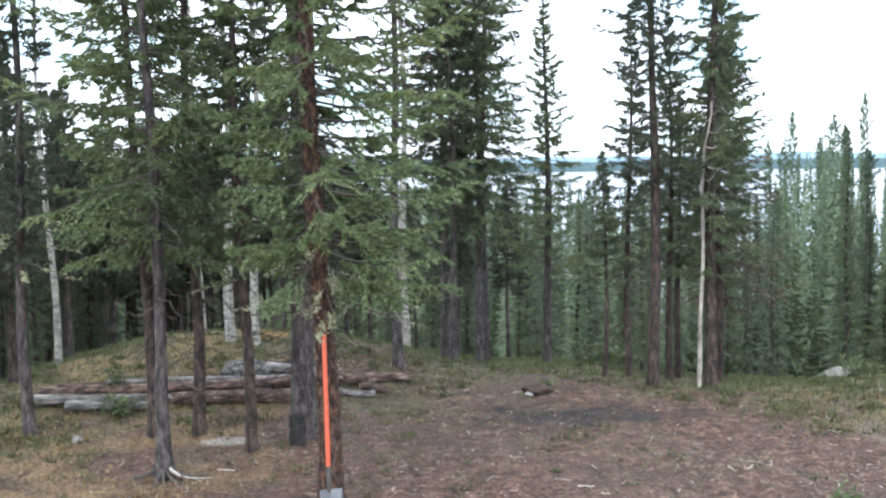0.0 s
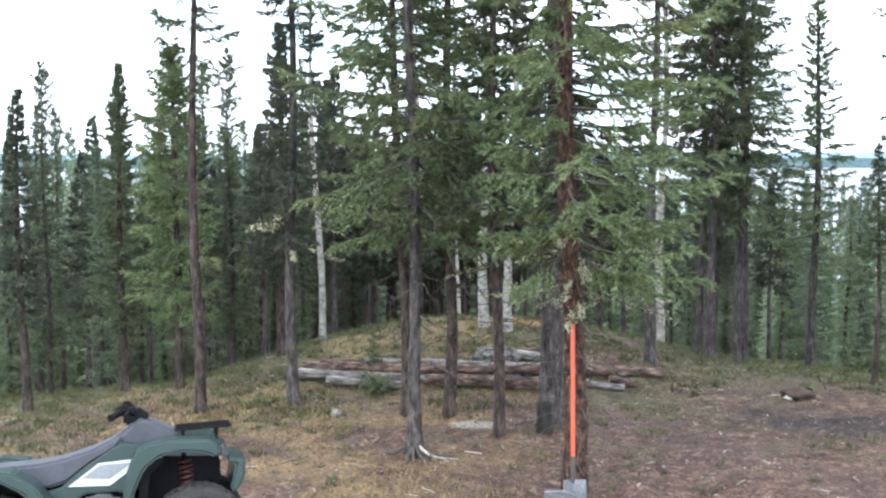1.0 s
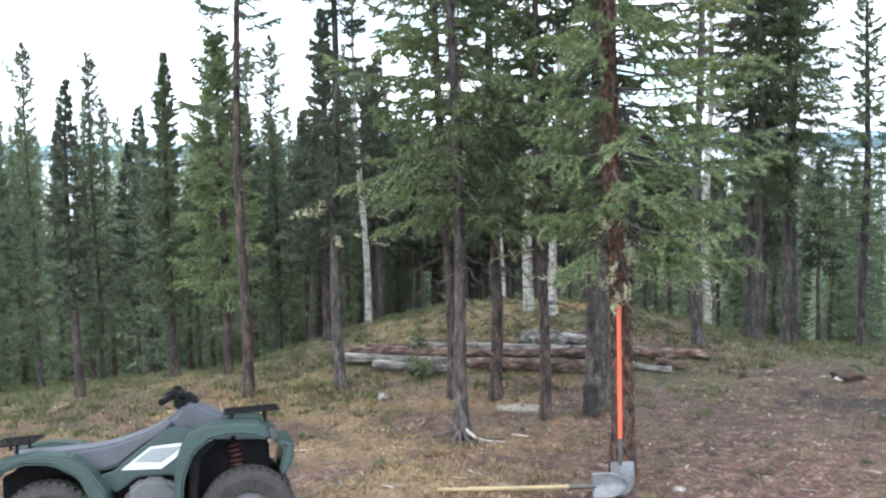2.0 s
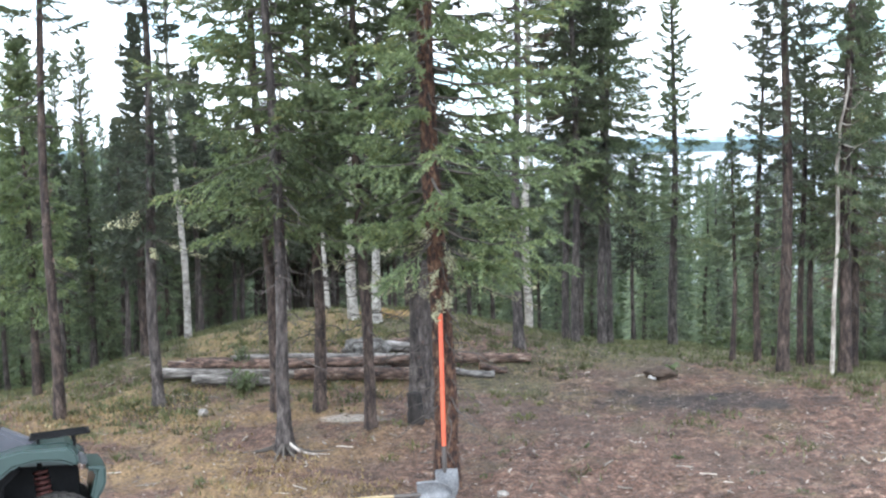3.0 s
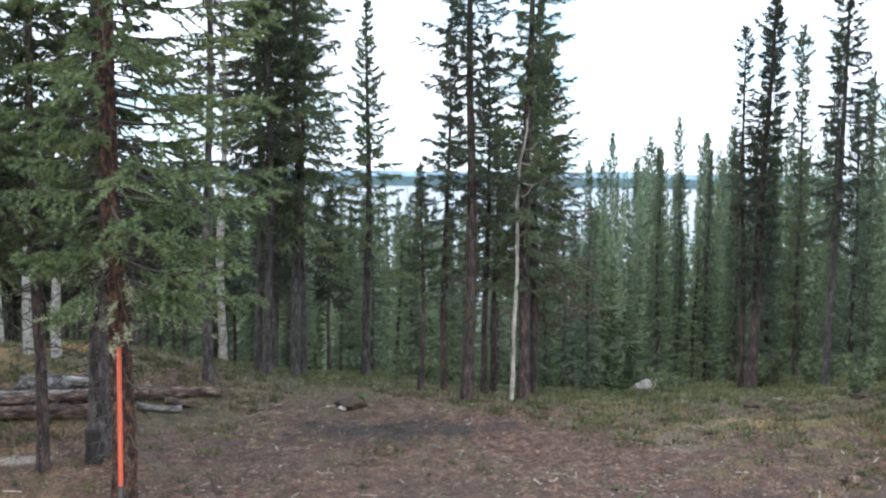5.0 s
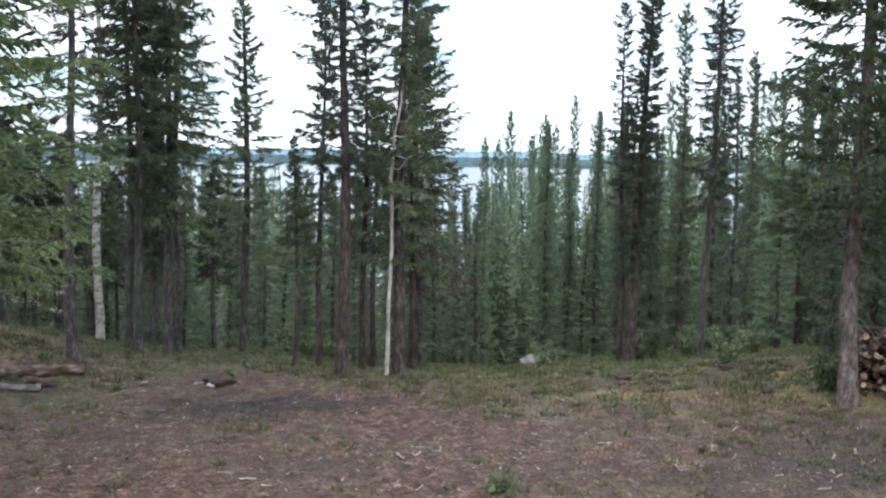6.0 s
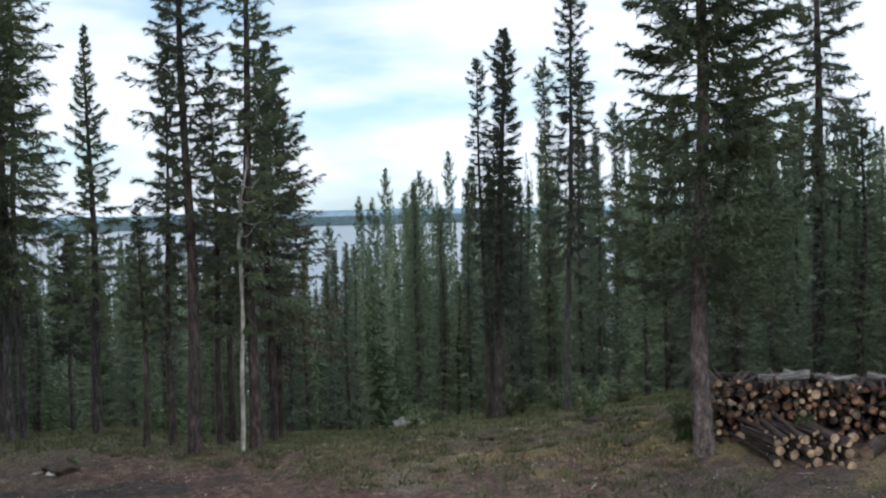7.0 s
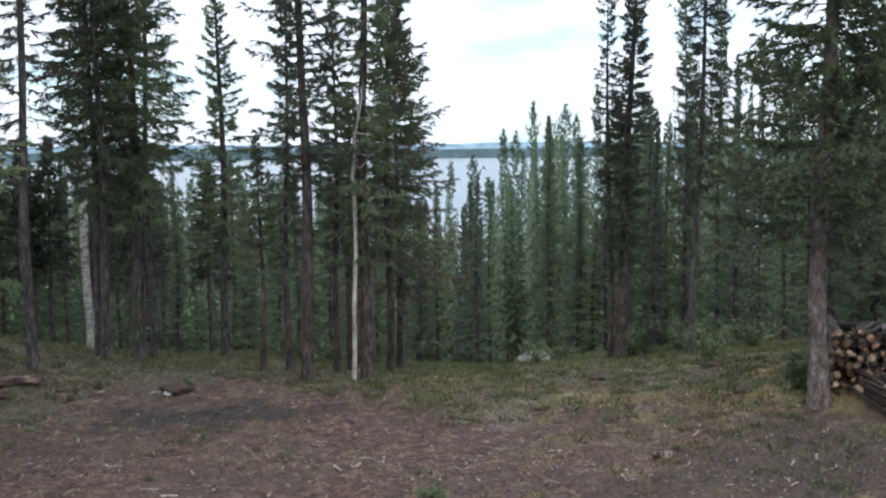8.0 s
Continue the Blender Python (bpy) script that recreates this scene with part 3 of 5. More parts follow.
spruce(7.22, 16.2, "slender spruce with a crooked top", 24, 5.75, 2.69, 0.36, n_br=120, n_tw=9, n_sh=15, r0=0.04758, club=0.13, lean=(-0.015, 0), needles=NEEDLES_DARK, ragged=0.6, sh=0.06, wd=0.0075)
spruce(7.95, 14.9, "grey-stemmed leaning spruce with a dark crown", 25, 7.6, 2.17, 0.52, n_br=230, n_tw=12, n_sh=15, r0=0.05234, bark=BARK_GREY, lean=(0.035, 0), needles=NEEDLES_DARK, taper=0.6, sh=0.06, wd=0.0075, ragged=0.65)
spruce(6.87, 9.62, "spruce with wide layered boughs beside the firewood", 26, 7.80, 1.55, 1.12, n_br=270, n_tw=22, n_sh=28, sh=0.055, wd=0.01, r0=0.08991, dead=60, bark=BARK_PINK, needles=NEEDLES, ragged=0.45, droop=0.22, taper=0.5, bare=0.15, pack=0.95)
spruce(10.51, 12.39, "thin spruce with straggling boughs behind the firewood", 27, 8.0, 2.6, 0.75, n_br=190, n_tw=14, n_sh=14, r0=0.08, needles=NEEDLES_DARK, ragged=0.7, taper=0.4, sh=0.07, wd=0.009)
spruce(-6.51, 12.14, "thin young spruce with pale green boughs", 28, 4.2, 1.0, 0.62, n_br=217, n_tw=14, n_sh=13, r0=0.05, needles=NEEDLES_LIGHT, taper=0.5, sh=0.07, wd=0.009)
spruce(-7.77, 13.05, "thin young spruce at the clearing edge", 29, 4.4, 0.8, 0.45, n_br=217, n_tw=12, n_sh=13, r0=0.055, needles=NEEDLES, sh=0.07, wd=0.009, taper=0.8)
spruce(-5.67, 13.44, "dark spruce at the edge of the clearing", 30, 4.4, 1.0, 0.5, n_br=217, n_tw=12, n_sh=13, r0=0.06, needles=NEEDLES_DARK, sh=0.07, wd=0.009, taper=0.8)
spruce(0.36, 16.4, "grey-stemmed spruce at the edge of the clearing", 31, 8.54, 2.46, 0.88, n_br=194, n_tw=14, r0=0.05, bark=BARK_GREY, needles=NEEDLES_DARK, sh=0.062, wd=0.0078, n_sh=17)



# ---- birches and the dead pole ----
def birch(x, y, seed, h, r0, lean, label, leaves=220, crown0=3.0):
    t = thing("birch_tree", on_ground(x, y), label, "tree", "birches")
    rng = np.random.default_rng(seed)
    trunk, axis = lathe_trunk("trunk", h, r0, BARK_BIRCH, rng, lean, 0.05, 0.25, top=0.15)
    part("trunk", trunk, None, t)
    n = 16
    z = np.sort(rng.uniform(crown0, h - 0.2, n))
    az = rng.random(n) * 6.283
    ln = rng.uniform(0.4, 0.9, n)
    d = np.stack([np.cos(az) * 0.7, np.sin(az) * 0.7, 0.75 + 0 * az], -1)
    s = np.linspace(0, 1, 5)
    pts = axis(z)[:, None] + d[:, None] * (ln[:, None] * s)[..., None] + rng.normal(0, 0.03, (n, 5, 3)) * s[None, :, None]
    v, f = tubes(pts, np.full((n, 5), 0.012) * (1.1 - 0.9 * s))
    tagged(part("branchwork", mesh_from("branchwork", v, f, LIMB), None, t), kind="stuff")
    k = rng.integers(0, n, leaves)
    c = pts[k, rng.integers(1, 5, leaves)] + rng.normal(0, 0.1, (leaves, 3))
    a, b = rng.normal(0, 0.03, (leaves, 3)), rng.normal(0, 0.03, (leaves, 3))
    tagged(part("crown", slivers("crown", np.stack([c - a, c + a, c + b], 1), LEAVES), None, t), kind="stuff")


birch(-5.57, 14.74, 41, 6.2, 0.05, (-0.03, 0), "slim white birch leaning slightly", crown0=4.2)
birch(-3.22, 14.86, 42, 6.8, 0.072, (0.0, 0), "thick white birch on the mossy rise", crown0=4.4)
birch(-2.85, 14.66, 43, 6.6, 0.062, (0.02, 0), "white birch on the mossy rise", crown0=4.2)
birch(-1.0, 20.7, 44, 9.4, 0.082, (0.0, 0), "white birch among the spruces behind the clearing", crown0=4.0)
birch(-3.9, 16.2, 45, 6.2, 0.05, (-0.02, 0), "slim white birch behind the rise", crown0=4.0)
birch(-4.6, 16.4, 46, 6.0, 0.045, (0.0, 0), "slim white birch behind the rise", crown0=4.0)


def dead_pole(x, y):
    t = thing("dead_pole", on_ground(x, y), "bleached barkless dead pole with a crooked top", "dead tree")
    z = np.array([-0.1, 0.3, 0.9, 1.6, 2.1, 2.5, 2.8, 3.0, 3.2, 3.42, 3.56])
    x0 = np.array([0.0, 0.018, 0.022, 0.05, 0.042, 0.02, 0.05, 0.055, 0.105, 0.15, 0.145])
    p = np.stack([x0, 0.02 * np.sin(z * 2), z], -1)[None]
    v, f = tubes(p, np.interp(z, [0, 1.0, 2.8, 3.5], [0.030, 0.025, 0.020, 0.010])[None], 9)
    part("stem", mesh_from("stem", v, f, SNAG_WOOD, smooth=True), None, t)
    rng = np.random.default_rng(7)
    s = np.linspace(0, 1, 6)
    for zz, dx, dy, dz, r in ((2.62, 0.26, 0.05, 0.24, 0.007), (2.78, 0.40, -0.06, 0.10, 0.008), (3.02, 0.34, 0.08, 0.17, 0.009), (3.2, 0.22, -0.05, 0.2, 0.007),
                              (3.36, -0.16, 0.04, 0.14, 0.006), (3.44, 0.15, 0.05, 0.16, 0.006), (2.3, 0.16, -0.08, 0.2, 0.005), (3.5, 0.03, 0.02, 0.25, 0.007)):
        b = np.array([np.interp(zz, z, x0), 0.02 * math.sin(zz * 2), zz])
        q = b + np.stack([dx * s, dy * s, dz * s * s - 0.06 * np.sin(s * 3.1)], -1) + rng.normal(0, 0.012, (6, 3)) * s[:, None]
        v, f = tubes(q[None], (r * (1.1 - 0.85 * s))[None], 5)
        part("dead_branch", mesh_from("dead_branch", v, f, SNAG_WOOD), None, t)


dead_pole(2.89, 13.4)


# ---- forest on the slope ----
SKY_BEAR = [-60, -44, -30, -22, -14, -5, 2, 6, 10, 11.6, 13.2, 15, 18, 23, 30, 40, 64]
SKY_UP = [4.0, 2.6, 1.4, 1.6, 1.2, -0.3, -0.4, -0.7, -0.8, -2.0, -1.9, -0.2, 1.7, 3.0, 4.2, 5.0, 5.0]


def forest():
    kinds = []
    for k in range(15):
        r = random.Random(100 + k)
        ndl = (NEEDLES_SLOPE_HAZED, NEEDLES_SLOPE_HAZED_DARK, NEEDLES_SLOPE_HAZED, NEEDLES_SLOPE_HAZED_DARK, NEEDLES)[k % 5]
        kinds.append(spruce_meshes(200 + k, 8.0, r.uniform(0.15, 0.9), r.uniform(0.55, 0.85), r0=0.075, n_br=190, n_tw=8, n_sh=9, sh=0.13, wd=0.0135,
                                   club=0.26 if k % 4 == 0 else 0.0, ragged=r.uniform(0.5, 0.75), taper=r.uniform(0.75, 1.25), droop=r.uniform(0.35, 0.6), dead=10,
                                   lean=(r.uniform(-0.02, 0.02), 0), bark=BARK_GREY if k % 3 else BARK_RED, needles=ndl, sides=7, bare=0.04, pack=r.uniform(0.75, 1.0)))
    rng = random.Random(5)
    spots = []

    def plant(b, r, up, near=0.9, wide=1.0, club=False):
        """A tree on a bearing and a distance from the clearing, its tip up degrees over the level of the eye."""
        x, y = 0.8 + r * math.sin(radians(b)), 0.2 + r * math.cos(radians(b))
        h = 2.8 + r * math.tan(radians(up)) - float(ground_z(x, y))
        if h < 2.2 or min([math.hypot(x - p[0], y - p[1]) for p in spots], default=9) < near:
            return
        spots.append((x, y, rng.choice((0, 4, 8, 12)) if club else rng.randrange(15), min(h, 15.0) / 8.0, wide))

    # tall single trees that stand over the rest
    for b, r, up in ((16.9, 52, 2.2), (20.0, 48, 3.0), (19.1, 44, 1.5), (16.0, 40, 0.6), (25.2, 23.0, 7.6), (26.8, 22.5, 7.6), (28.7, 26, 5.2), (30.2, 30, 4.2), (31.4, 28, 4.9),
                     (33.2, 25, 4.9), (22.6, 40, 2.6), (35.0, 21, 5.5), (37.5, 19, 5.0), (40.0, 18, 4.6), (12.6, 46, -0.9), (13.7, 44, -0.6), (15.4, 42, 0.7), (17.9, 39, 0.9), (18.5, 43, 2.0),
                     (-33.4, 17.6, 3.5), (-30.6, 17.4, 4.2), (-28.7, 20, 4.8), (-27.6, 19, 5.3), (-24.0, 19, 4.6), (-23.0, 20, 3.7), (-29.5, 24, 1.6), (-32.2, 24, 0.9), (-26.5, 22, 1.7), (-36.5, 19, 4.4), (-39.5, 18, 4.8)):
        plant(b, r, up + 0.15, 0.3, 0.8, True)
    tries = 0
    while len(spots) < 300 and tries < 20000:
        tries += 1
        b = rng.uniform(-52, 56)
        lo = float(np.interp(b, [-52, -22, -14, 0, 8, 30, 56], [16.5, 20, 25, 21, 22.5, 21.5, 17]))
        r = lo + 36 * rng.random() ** 1.7
        plant(b, r, float(np.interp(b, SKY_BEAR, SKY_UP)) + min(0.6, rng.gauss(-0.9, 0.8)), 0.85)
    # saplings along the foot of the woods
    for k in range(34):
        b = rng.uniform(-40, 42)
        plant(b, rng.uniform(22.5, 29), rng.uniform(-4.0, -1.6), 0.4, 1.3)
    # close-standing trees behind the firewood
    for k in range(26):
        plant(rng.uniform(32, 47), rng.uniform(14.8, 20), rng.uniform(-1.0, 3.6), 0.5, 1.2)
    for b, r, up in ((38.6, 15.5, 4.6), (40.4, 14.6, 3.8), (42.0, 15.2, 5.2), (44.5, 14.5, 4.4), (34.4, 17.5, 5.8)):
        plant(b, r, up, 0.2, 1.25)
    spots.sort(key=lambda p: math.hypot(p[0] - 0.8, p[1]))
    rest = []
    for i, (x, y, k, s, wide) in enumerate(spots):
        w = wide * min(1.15, 0.35 + 0.6 * s)
        m = on_ground(x, y, 0, rng.uniform(0, 360)) @ Matrix.Diagonal((w, w, s, 1))
        if i >= 200:
            rest.append((m, k))
            continue
        t = thing("spruce_tree", m, "narrow spruce in the woods on the slope", "tree", "spruces on the slope")
        for nm, me in zip(("trunk", "branchwork", "crown"), kinds[k]):
            tagged(part(nm, me, None, t), kind="" if nm == "trunk" else "stuff")
    # the ones behind, joined
    tri = []
    for m, k in rest:
        me = kinds[k][2]
        co = np.empty(3 * len(me.vertices), np.float32)
        me.vertices.foreach_get("co", co)
        mm = np.array(m)
        tri.append((co.reshape(-1, 3) @ mm[:3, :3].T + mm[:3, 3]).reshape(-1, 3, 3))
    tagged(new("slope_woods", slivers("slope_woods", np.concatenate(tri), NEEDLES_SLOPE_HAZED_DARK)), "close-standing spruces further down the slope", "woods", kind="stuff")
    # slender stems just behind the rise
    poles = [spruce_meshes(260 + k, 3.9 + 0.4 * k, 1.5, 0.6, r0=0.05, n_br=130, n_tw=12, n_sh=7, sh=0.09, wd=0.016, dead=26, bark=BARK_GREY, needles=NEEDLES_DARK, sides=8) for k in range(4)]
    for k in range(66):
        b = rng.uniform(-24, -9) if k < 44 else rng.uniform(-9, 4) if k < 54 else rng.uniform(-44, -23)
        r = float(np.interp(b, [-44, -23, -14, -3, 4], [15, 18, 19.5, 17.5, 18])) + 8.5 * rng.random()
        x, y = r * math.sin(radians(b)), r * math.cos(radians(b))
        t = thing("spruce_tree", on_ground(x, y, 0, rng.uniform(0, 360)), "slender bare-stemmed spruce behind the mossy rise", "tree", "spruces behind the rise")
        for nm, me in zip(("trunk", "branchwork", "crown"), poles[k % 4 if k < 44 or k >= 54 else 0]):
            tagged(part(nm, me, None, t), kind="" if nm == "trunk" else "stuff")
    # woods further down the slope
    g = np.random.default_rng(9)
    n, per = 2600, 230
    deg = g.uniform(-54, 62, n)
    b = np.radians(deg)
    r = 33 + 120 * g.random(n) ** 1.5
    x, y = 0.8 + r * np.sin(b), 0.2 + r * np.cos(b)
    base = np.stack([x, y, ground_z(x, y)], -1)
    up = np.interp(deg, SKY_BEAR, SKY_UP) - 0.5 + np.minimum(0.5, g.normal(-1.1, 0.9, n))
    h = np.clip(2.8 + r * np.tan(np.radians(up)) - base[:, 2], 2.0, 12.0)
    u = g.random((n, per)) ** 0.85
    az = g.random((n, per)) * 6.283
    rad = ((1 - u) ** 0.9 * 0.95 + 0.05) * g.uniform(0.6, 1.0, (n, 1))
    hd = np.stack([np.cos(az), np.sin(az), 0 * az], -1)
    c = base[:, None] + np.array([0, 0, 1.0]) * (0.2 + u * (h[:, None] - 0.2))[..., None] + hd * (rad * 0.2)[..., None]
    tip = c + hd * (rad * g.uniform(0.3, 0.9, (n, per)))[..., None] + np.array([0, 0, -1.0]) * g.uniform(-0.1, 0.4, (n, per))[..., None]
    w = np.cross(tip - c, np.array([0, 0, 1.0])) * 0.15 + np.array([0, 0, 0.07])
    w = w * np.clip(r / 55, 0.5, 1.3)[:, None, None]
    tagged(new("far_woods", slivers("far_woods", np.stack([c - w, c + w, tip], 2).reshape(-1, 3, 3), NEEDLES_SLOPE_HAZED)), "dense spruce woods falling away to the lake", "woods", kind="stuff")


forest()


# ---- cut logs ----
CUT_WOOD = surface("cut_wood", [(0.3, (0.17, 0.10, 0.06)), (0.5, (0.36, 0.235, 0.145)), (0.7, (0.56, 0.41, 0.27))], 9, 0.85, 0.3, 60, vary=0.6)
# darker sawn ends, used for most rounds of the tall stack
DARK_CUT = surface("dark_cut_wood", [(0.3, (0.045, 0.024, 0.016)), (0.5, (0.16, 0.078, 0.042)), (0.7, (0.36, 0.20, 0.11))], 12, 0.9, 0.4, 60, vary=0.7)
LOG_BARK = surface("log_bark", [(0.38, (0.028, 0.02, 0.018)), (0.48, (0.10, 0.06, 0.046)), (0.57, (0.20, 0.13, 0.10)), (0.66, (0.40, 0.32, 0.26))], 11, 0.9, 1.0, 45, (1, 1, 0.4), vary=0.2)
LOG_GREY = surface("log_grey", [(0.36, (0.06, 0.052, 0.048)), (0.5, (0.20, 0.18, 0.165)), (0.65, (0.40, 0.37, 0.34))], 11, 0.9, 0.9, 40, (1, 1, 0.3), vary=0.2)
FIRE_BARK = surface("firewood_bark", [(0.3, (0.02, 0.015, 0.013)), (0.5, (0.055, 0.036, 0.028)), (0.72, (0.14, 0.095, 0.073))], 9, 0.9, 0.8, 40, (1, 1, 0.4), vary=0.35)


def log_stem(name, length, r0, r1, seed, mat, sides=12, rings=9, bend=0.02):
    """A stem along +z with rough bark, and its two cut faces as inset discs."""
    rng = np.random.default_rng(seed)
    z = np.linspace(0, length, rings)
    ang = np.arange(sides) * 2 * np.pi / sides
    rr = np.linspace(r0, r1, rings)[:, None] * (1 + rng.normal(0, 0.05, (rings, sides)))
    ox, oy = bend * np.sin(z / length * 3 + rng.random() * 3), bend * np.sin(z / length * 4 + rng.random() * 6)
    v = np.stack([ox[:, None] + rr * np.cos(ang), oy[:, None] + rr * np.sin(ang), np.repeat(z[:, None], sides, 1)], -1).reshape(-1, 3)
    i = np.arange(rings * sides).reshape(rings, sides)
    f = [tuple(q) for q in np.stack([i[:-1], np.roll(i[:-1], -1, 1), np.roll(i[1:], -1, 1), i[1:]], -1).reshape(-1, 4)]
    ends = []
    for row, flip in ((0, True), (rings - 1, False)):
        c = np.array([ox[row], oy[row], z[row] + (-0.004 if flip else 0.004)])
        e = np.concatenate([[c], v[i[row]] * [1, 1, 1] + (v[i[row]] - c) * -0.08])
        tri = [(0, 1 + (k + 1) % sides, 1 + k) if flip else (0, 1 + k, 1 + (k + 1) % sides) for k in range(sides)]
        ends.append((e, tri))
        f.append(tuple(i[row][::-1]) if flip else tuple(i[row]))
    return v, f, ends


def lay(p0, p1):
    """The pose that lays a stem built along +z from p0 to p1."""
    d = Vector(p1) - Vector(p0)
    return Matrix.Translation(p0) @ d.to_track_quat("Z", "Y").to_matrix().to_4x4(), d.length


def lying_log(p0, p1, r0, r1, seed, mat, label, group="logs lying by the rise", name="log"):
    m, length = lay(p0, p1)
    v, f, ends = log_stem(name, length, r0, r1, seed, mat)
    t = thing(name, m, label, "log", group)
    part("bark", mesh_from("bark", v, f, mat, smooth=True), None, t)
    for e, tri in ends:
        part("cut_end", mesh_from("cut_end", e, tri, CUT_WOOD), None, t, "pale sawn end")
    return t


def gz(x, y, up):
    return (x, y, float(ground_z(x, y)) + up)


lying_log(gz(-4.52, 11.93, 0.065), gz(-3.42, 12.02, 0.065), 0.057, 0.049, 1, LOG_GREY, "short grey-green log lying in front of the others")
lying_log(gz(-3.36, 12.06, 0.085), gz(-1.85, 12.26, 0.10), 0.066, 0.086, 2, LOG_BARK, "thick red-brown log with peeling bark")
lying_log(gz(-5.0, 12.1, 0.075), gz(-2.3, 12.42, 0.075), 0.064, 0.053, 3, LOG_GREY, "silvery weathered log on the ground")
lying_log(gz(-4.95, 12.27, 0.075), gz(-1.9, 12.62, 0.07), 0.061, 0.057, 4, LOG_BARK, "long brown log on the ground")
lying_log(gz(-4.97, 12.45, 0.075), gz(-4.0, 12.56, 0.075), 0.066, 0.061, 5, LOG_GREY, "silvery weathered log on the ground")
lying_log(gz(-4.5, 12.19, 0.20), gz(-1.6, 12.52, 0.185), 0.051, 0.056, 6, LOG_BARK, "long brown log on top of the pile")
lying_log(gz(-4.75, 12.36, 0.20), gz(-1.5, 12.72, 0.17), 0.049, 0.045, 7, LOG_BARK, "long brown log on top of the pile")
lying_log(gz(-2.45, 12.72, 0.08), gz(-0.72, 13.32, 0.085), 0.066, 0.057, 8, LOG_BARK, "brown log with a band of bare wood")
lying_log(gz(-1.62, 12.52, 0.05), gz(-1.12, 12.66, 0.05), 0.041, 0.041, 9, LOG_GREY, "short pale log beside the pile")
lying_log(gz(-1.3, 12.78, 0.05), gz(-0.98, 12.86, 0.05), 0.045, 0.041, 10, LOG_BARK, "short brown log beside the pile")
lying_log(gz(-2.55, 13.28, 0.08), gz(-1.85, 13.42, 0.08), 0.070, 0.066, 11, LOG_GREY, "short weathered log behind the pile")
lying_log(gz(-2.5, 13.48, 0.08), gz(-1.95, 13.56, 0.07), 0.061, 0.061, 12, LOG_BARK, "short brown log behind the pile")


lying_log(gz(-4.9, 12.2, 0.17), gz(-2.9, 12.36, 0.18), 0.045, 0.04, 13, LOG_BARK, "thin brown pole on the pile")
lying_log(gz(-4.2, 12.42, 0.17), gz(-1.75, 12.66, 0.20), 0.04, 0.045, 14, LOG_GREY, "thin grey pole on the pile")
lying_log(gz(-3.3, 12.2, 0.21), gz(-1.7, 12.44, 0.24), 0.045, 0.04, 15, LOG_BARK, "thin brown pole on the pile")


# ---- stones and stump ----
def boulder(x, y, sx, sy, sz, seed, mat, label, name="rock", category="rock", turn=0.0, sink=0.25):
    bm = bmesh.new()
    bmesh.ops.create_icosphere(bm, subdivisions=4, radius=1)
    for v in bm.verts:
        k = 1 + 0.42 * noise.noise(v.co * 1.5 + Vector((seed * 7.1, 0, 0))) + 0.16 * noise.noise(v.co * 4 + Vector((0, seed * 3.3, 0)))
        v.co = Vector((v.co.x * sx, v.co.y * sy, v.co.z * sz)) * k
    ob = part(name, bm, mat, None, smooth=True)
    ob.matrix_world = on_ground(x, y, sz * (1 - 2 * sink), turn)
    return tagged(ob, label, category)


WEATHERED = surface("weathered_rock", [(0.36, (0.05, 0.046, 0.043)), (0.5, (0.13, 0.12, 0.11)), (0.65, (0.25, 0.235, 0.215))], 10, 0.95, 0.9, 40)
DIRT = surface("dark_soil", [(0.3, (0.03, 0.022, 0.018)), (0.7, (0.11, 0.075, 0.055))], 7, 0.95, 0.9, 40)
STUMP_BARK = surface("stump_bark", [(0.36, (0.008, 0.007, 0.007)), (0.64, (0.04, 0.033, 0.030))], 16, 0.95, 0.9, 40, (1, 1, 0.3))
boulder(6.97, 19.5, 0.28, 0.22, 0.2, 3, ROCK, "pale grey half-buried boulder in the grass", sink=0.42)
boulder(-2.72, 13.2, 0.30, 0.2, 0.15, 5, WEATHERED, "grey weathered boulder behind the logs", turn=10)
boulder(0.72, 12.74, 0.045, 0.035, 0.034, 8, surface("white_stone", [(0.3, (0.5, 0.48, 0.45)), (0.7, (0.72, 0.7, 0.68))], 12, 0.8, 0.3), "small white stone on a dark sod")
boulder(0.80, 12.86, 0.035, 0.025, 0.015, 9, ROCK, "small pale stone on a dark sod")
boulder(7.18, 12.58, 0.14, 0.08, 0.05, 10, DIRT, "low mound of dark soil and roots", "soil_mound", "soil")
boulder(6.0, 11.9, 0.07, 0.055, 0.04, 12, DIRT, "dark clod of turned earth", "sod_clump", "soil")
boulder(5.62, 12.35, 0.09, 0.08, 0.05, 13, DIRT, "dark clod of turned earth", "sod_clump", "soil")
boulder(6.55, 10.6, 0.07, 0.05, 0.035, 14, DIRT, "dark clod of turned earth", "sod_clump", "soil")
boulder(5.08, 9.1, 0.09, 0.06, 0.045, 15, LOG_BARK, "red-brown chunk of bark on the litter", "bark_chunk", "wood")
CHIP_WOOD = surface("split_chip", [(0.3, (0.16, 0.13, 0.105)), (0.5, (0.31, 0.265, 0.22)), (0.7, (0.48, 0.42, 0.36))], 9, 0.85, 0.4, 50, vary=0.4)
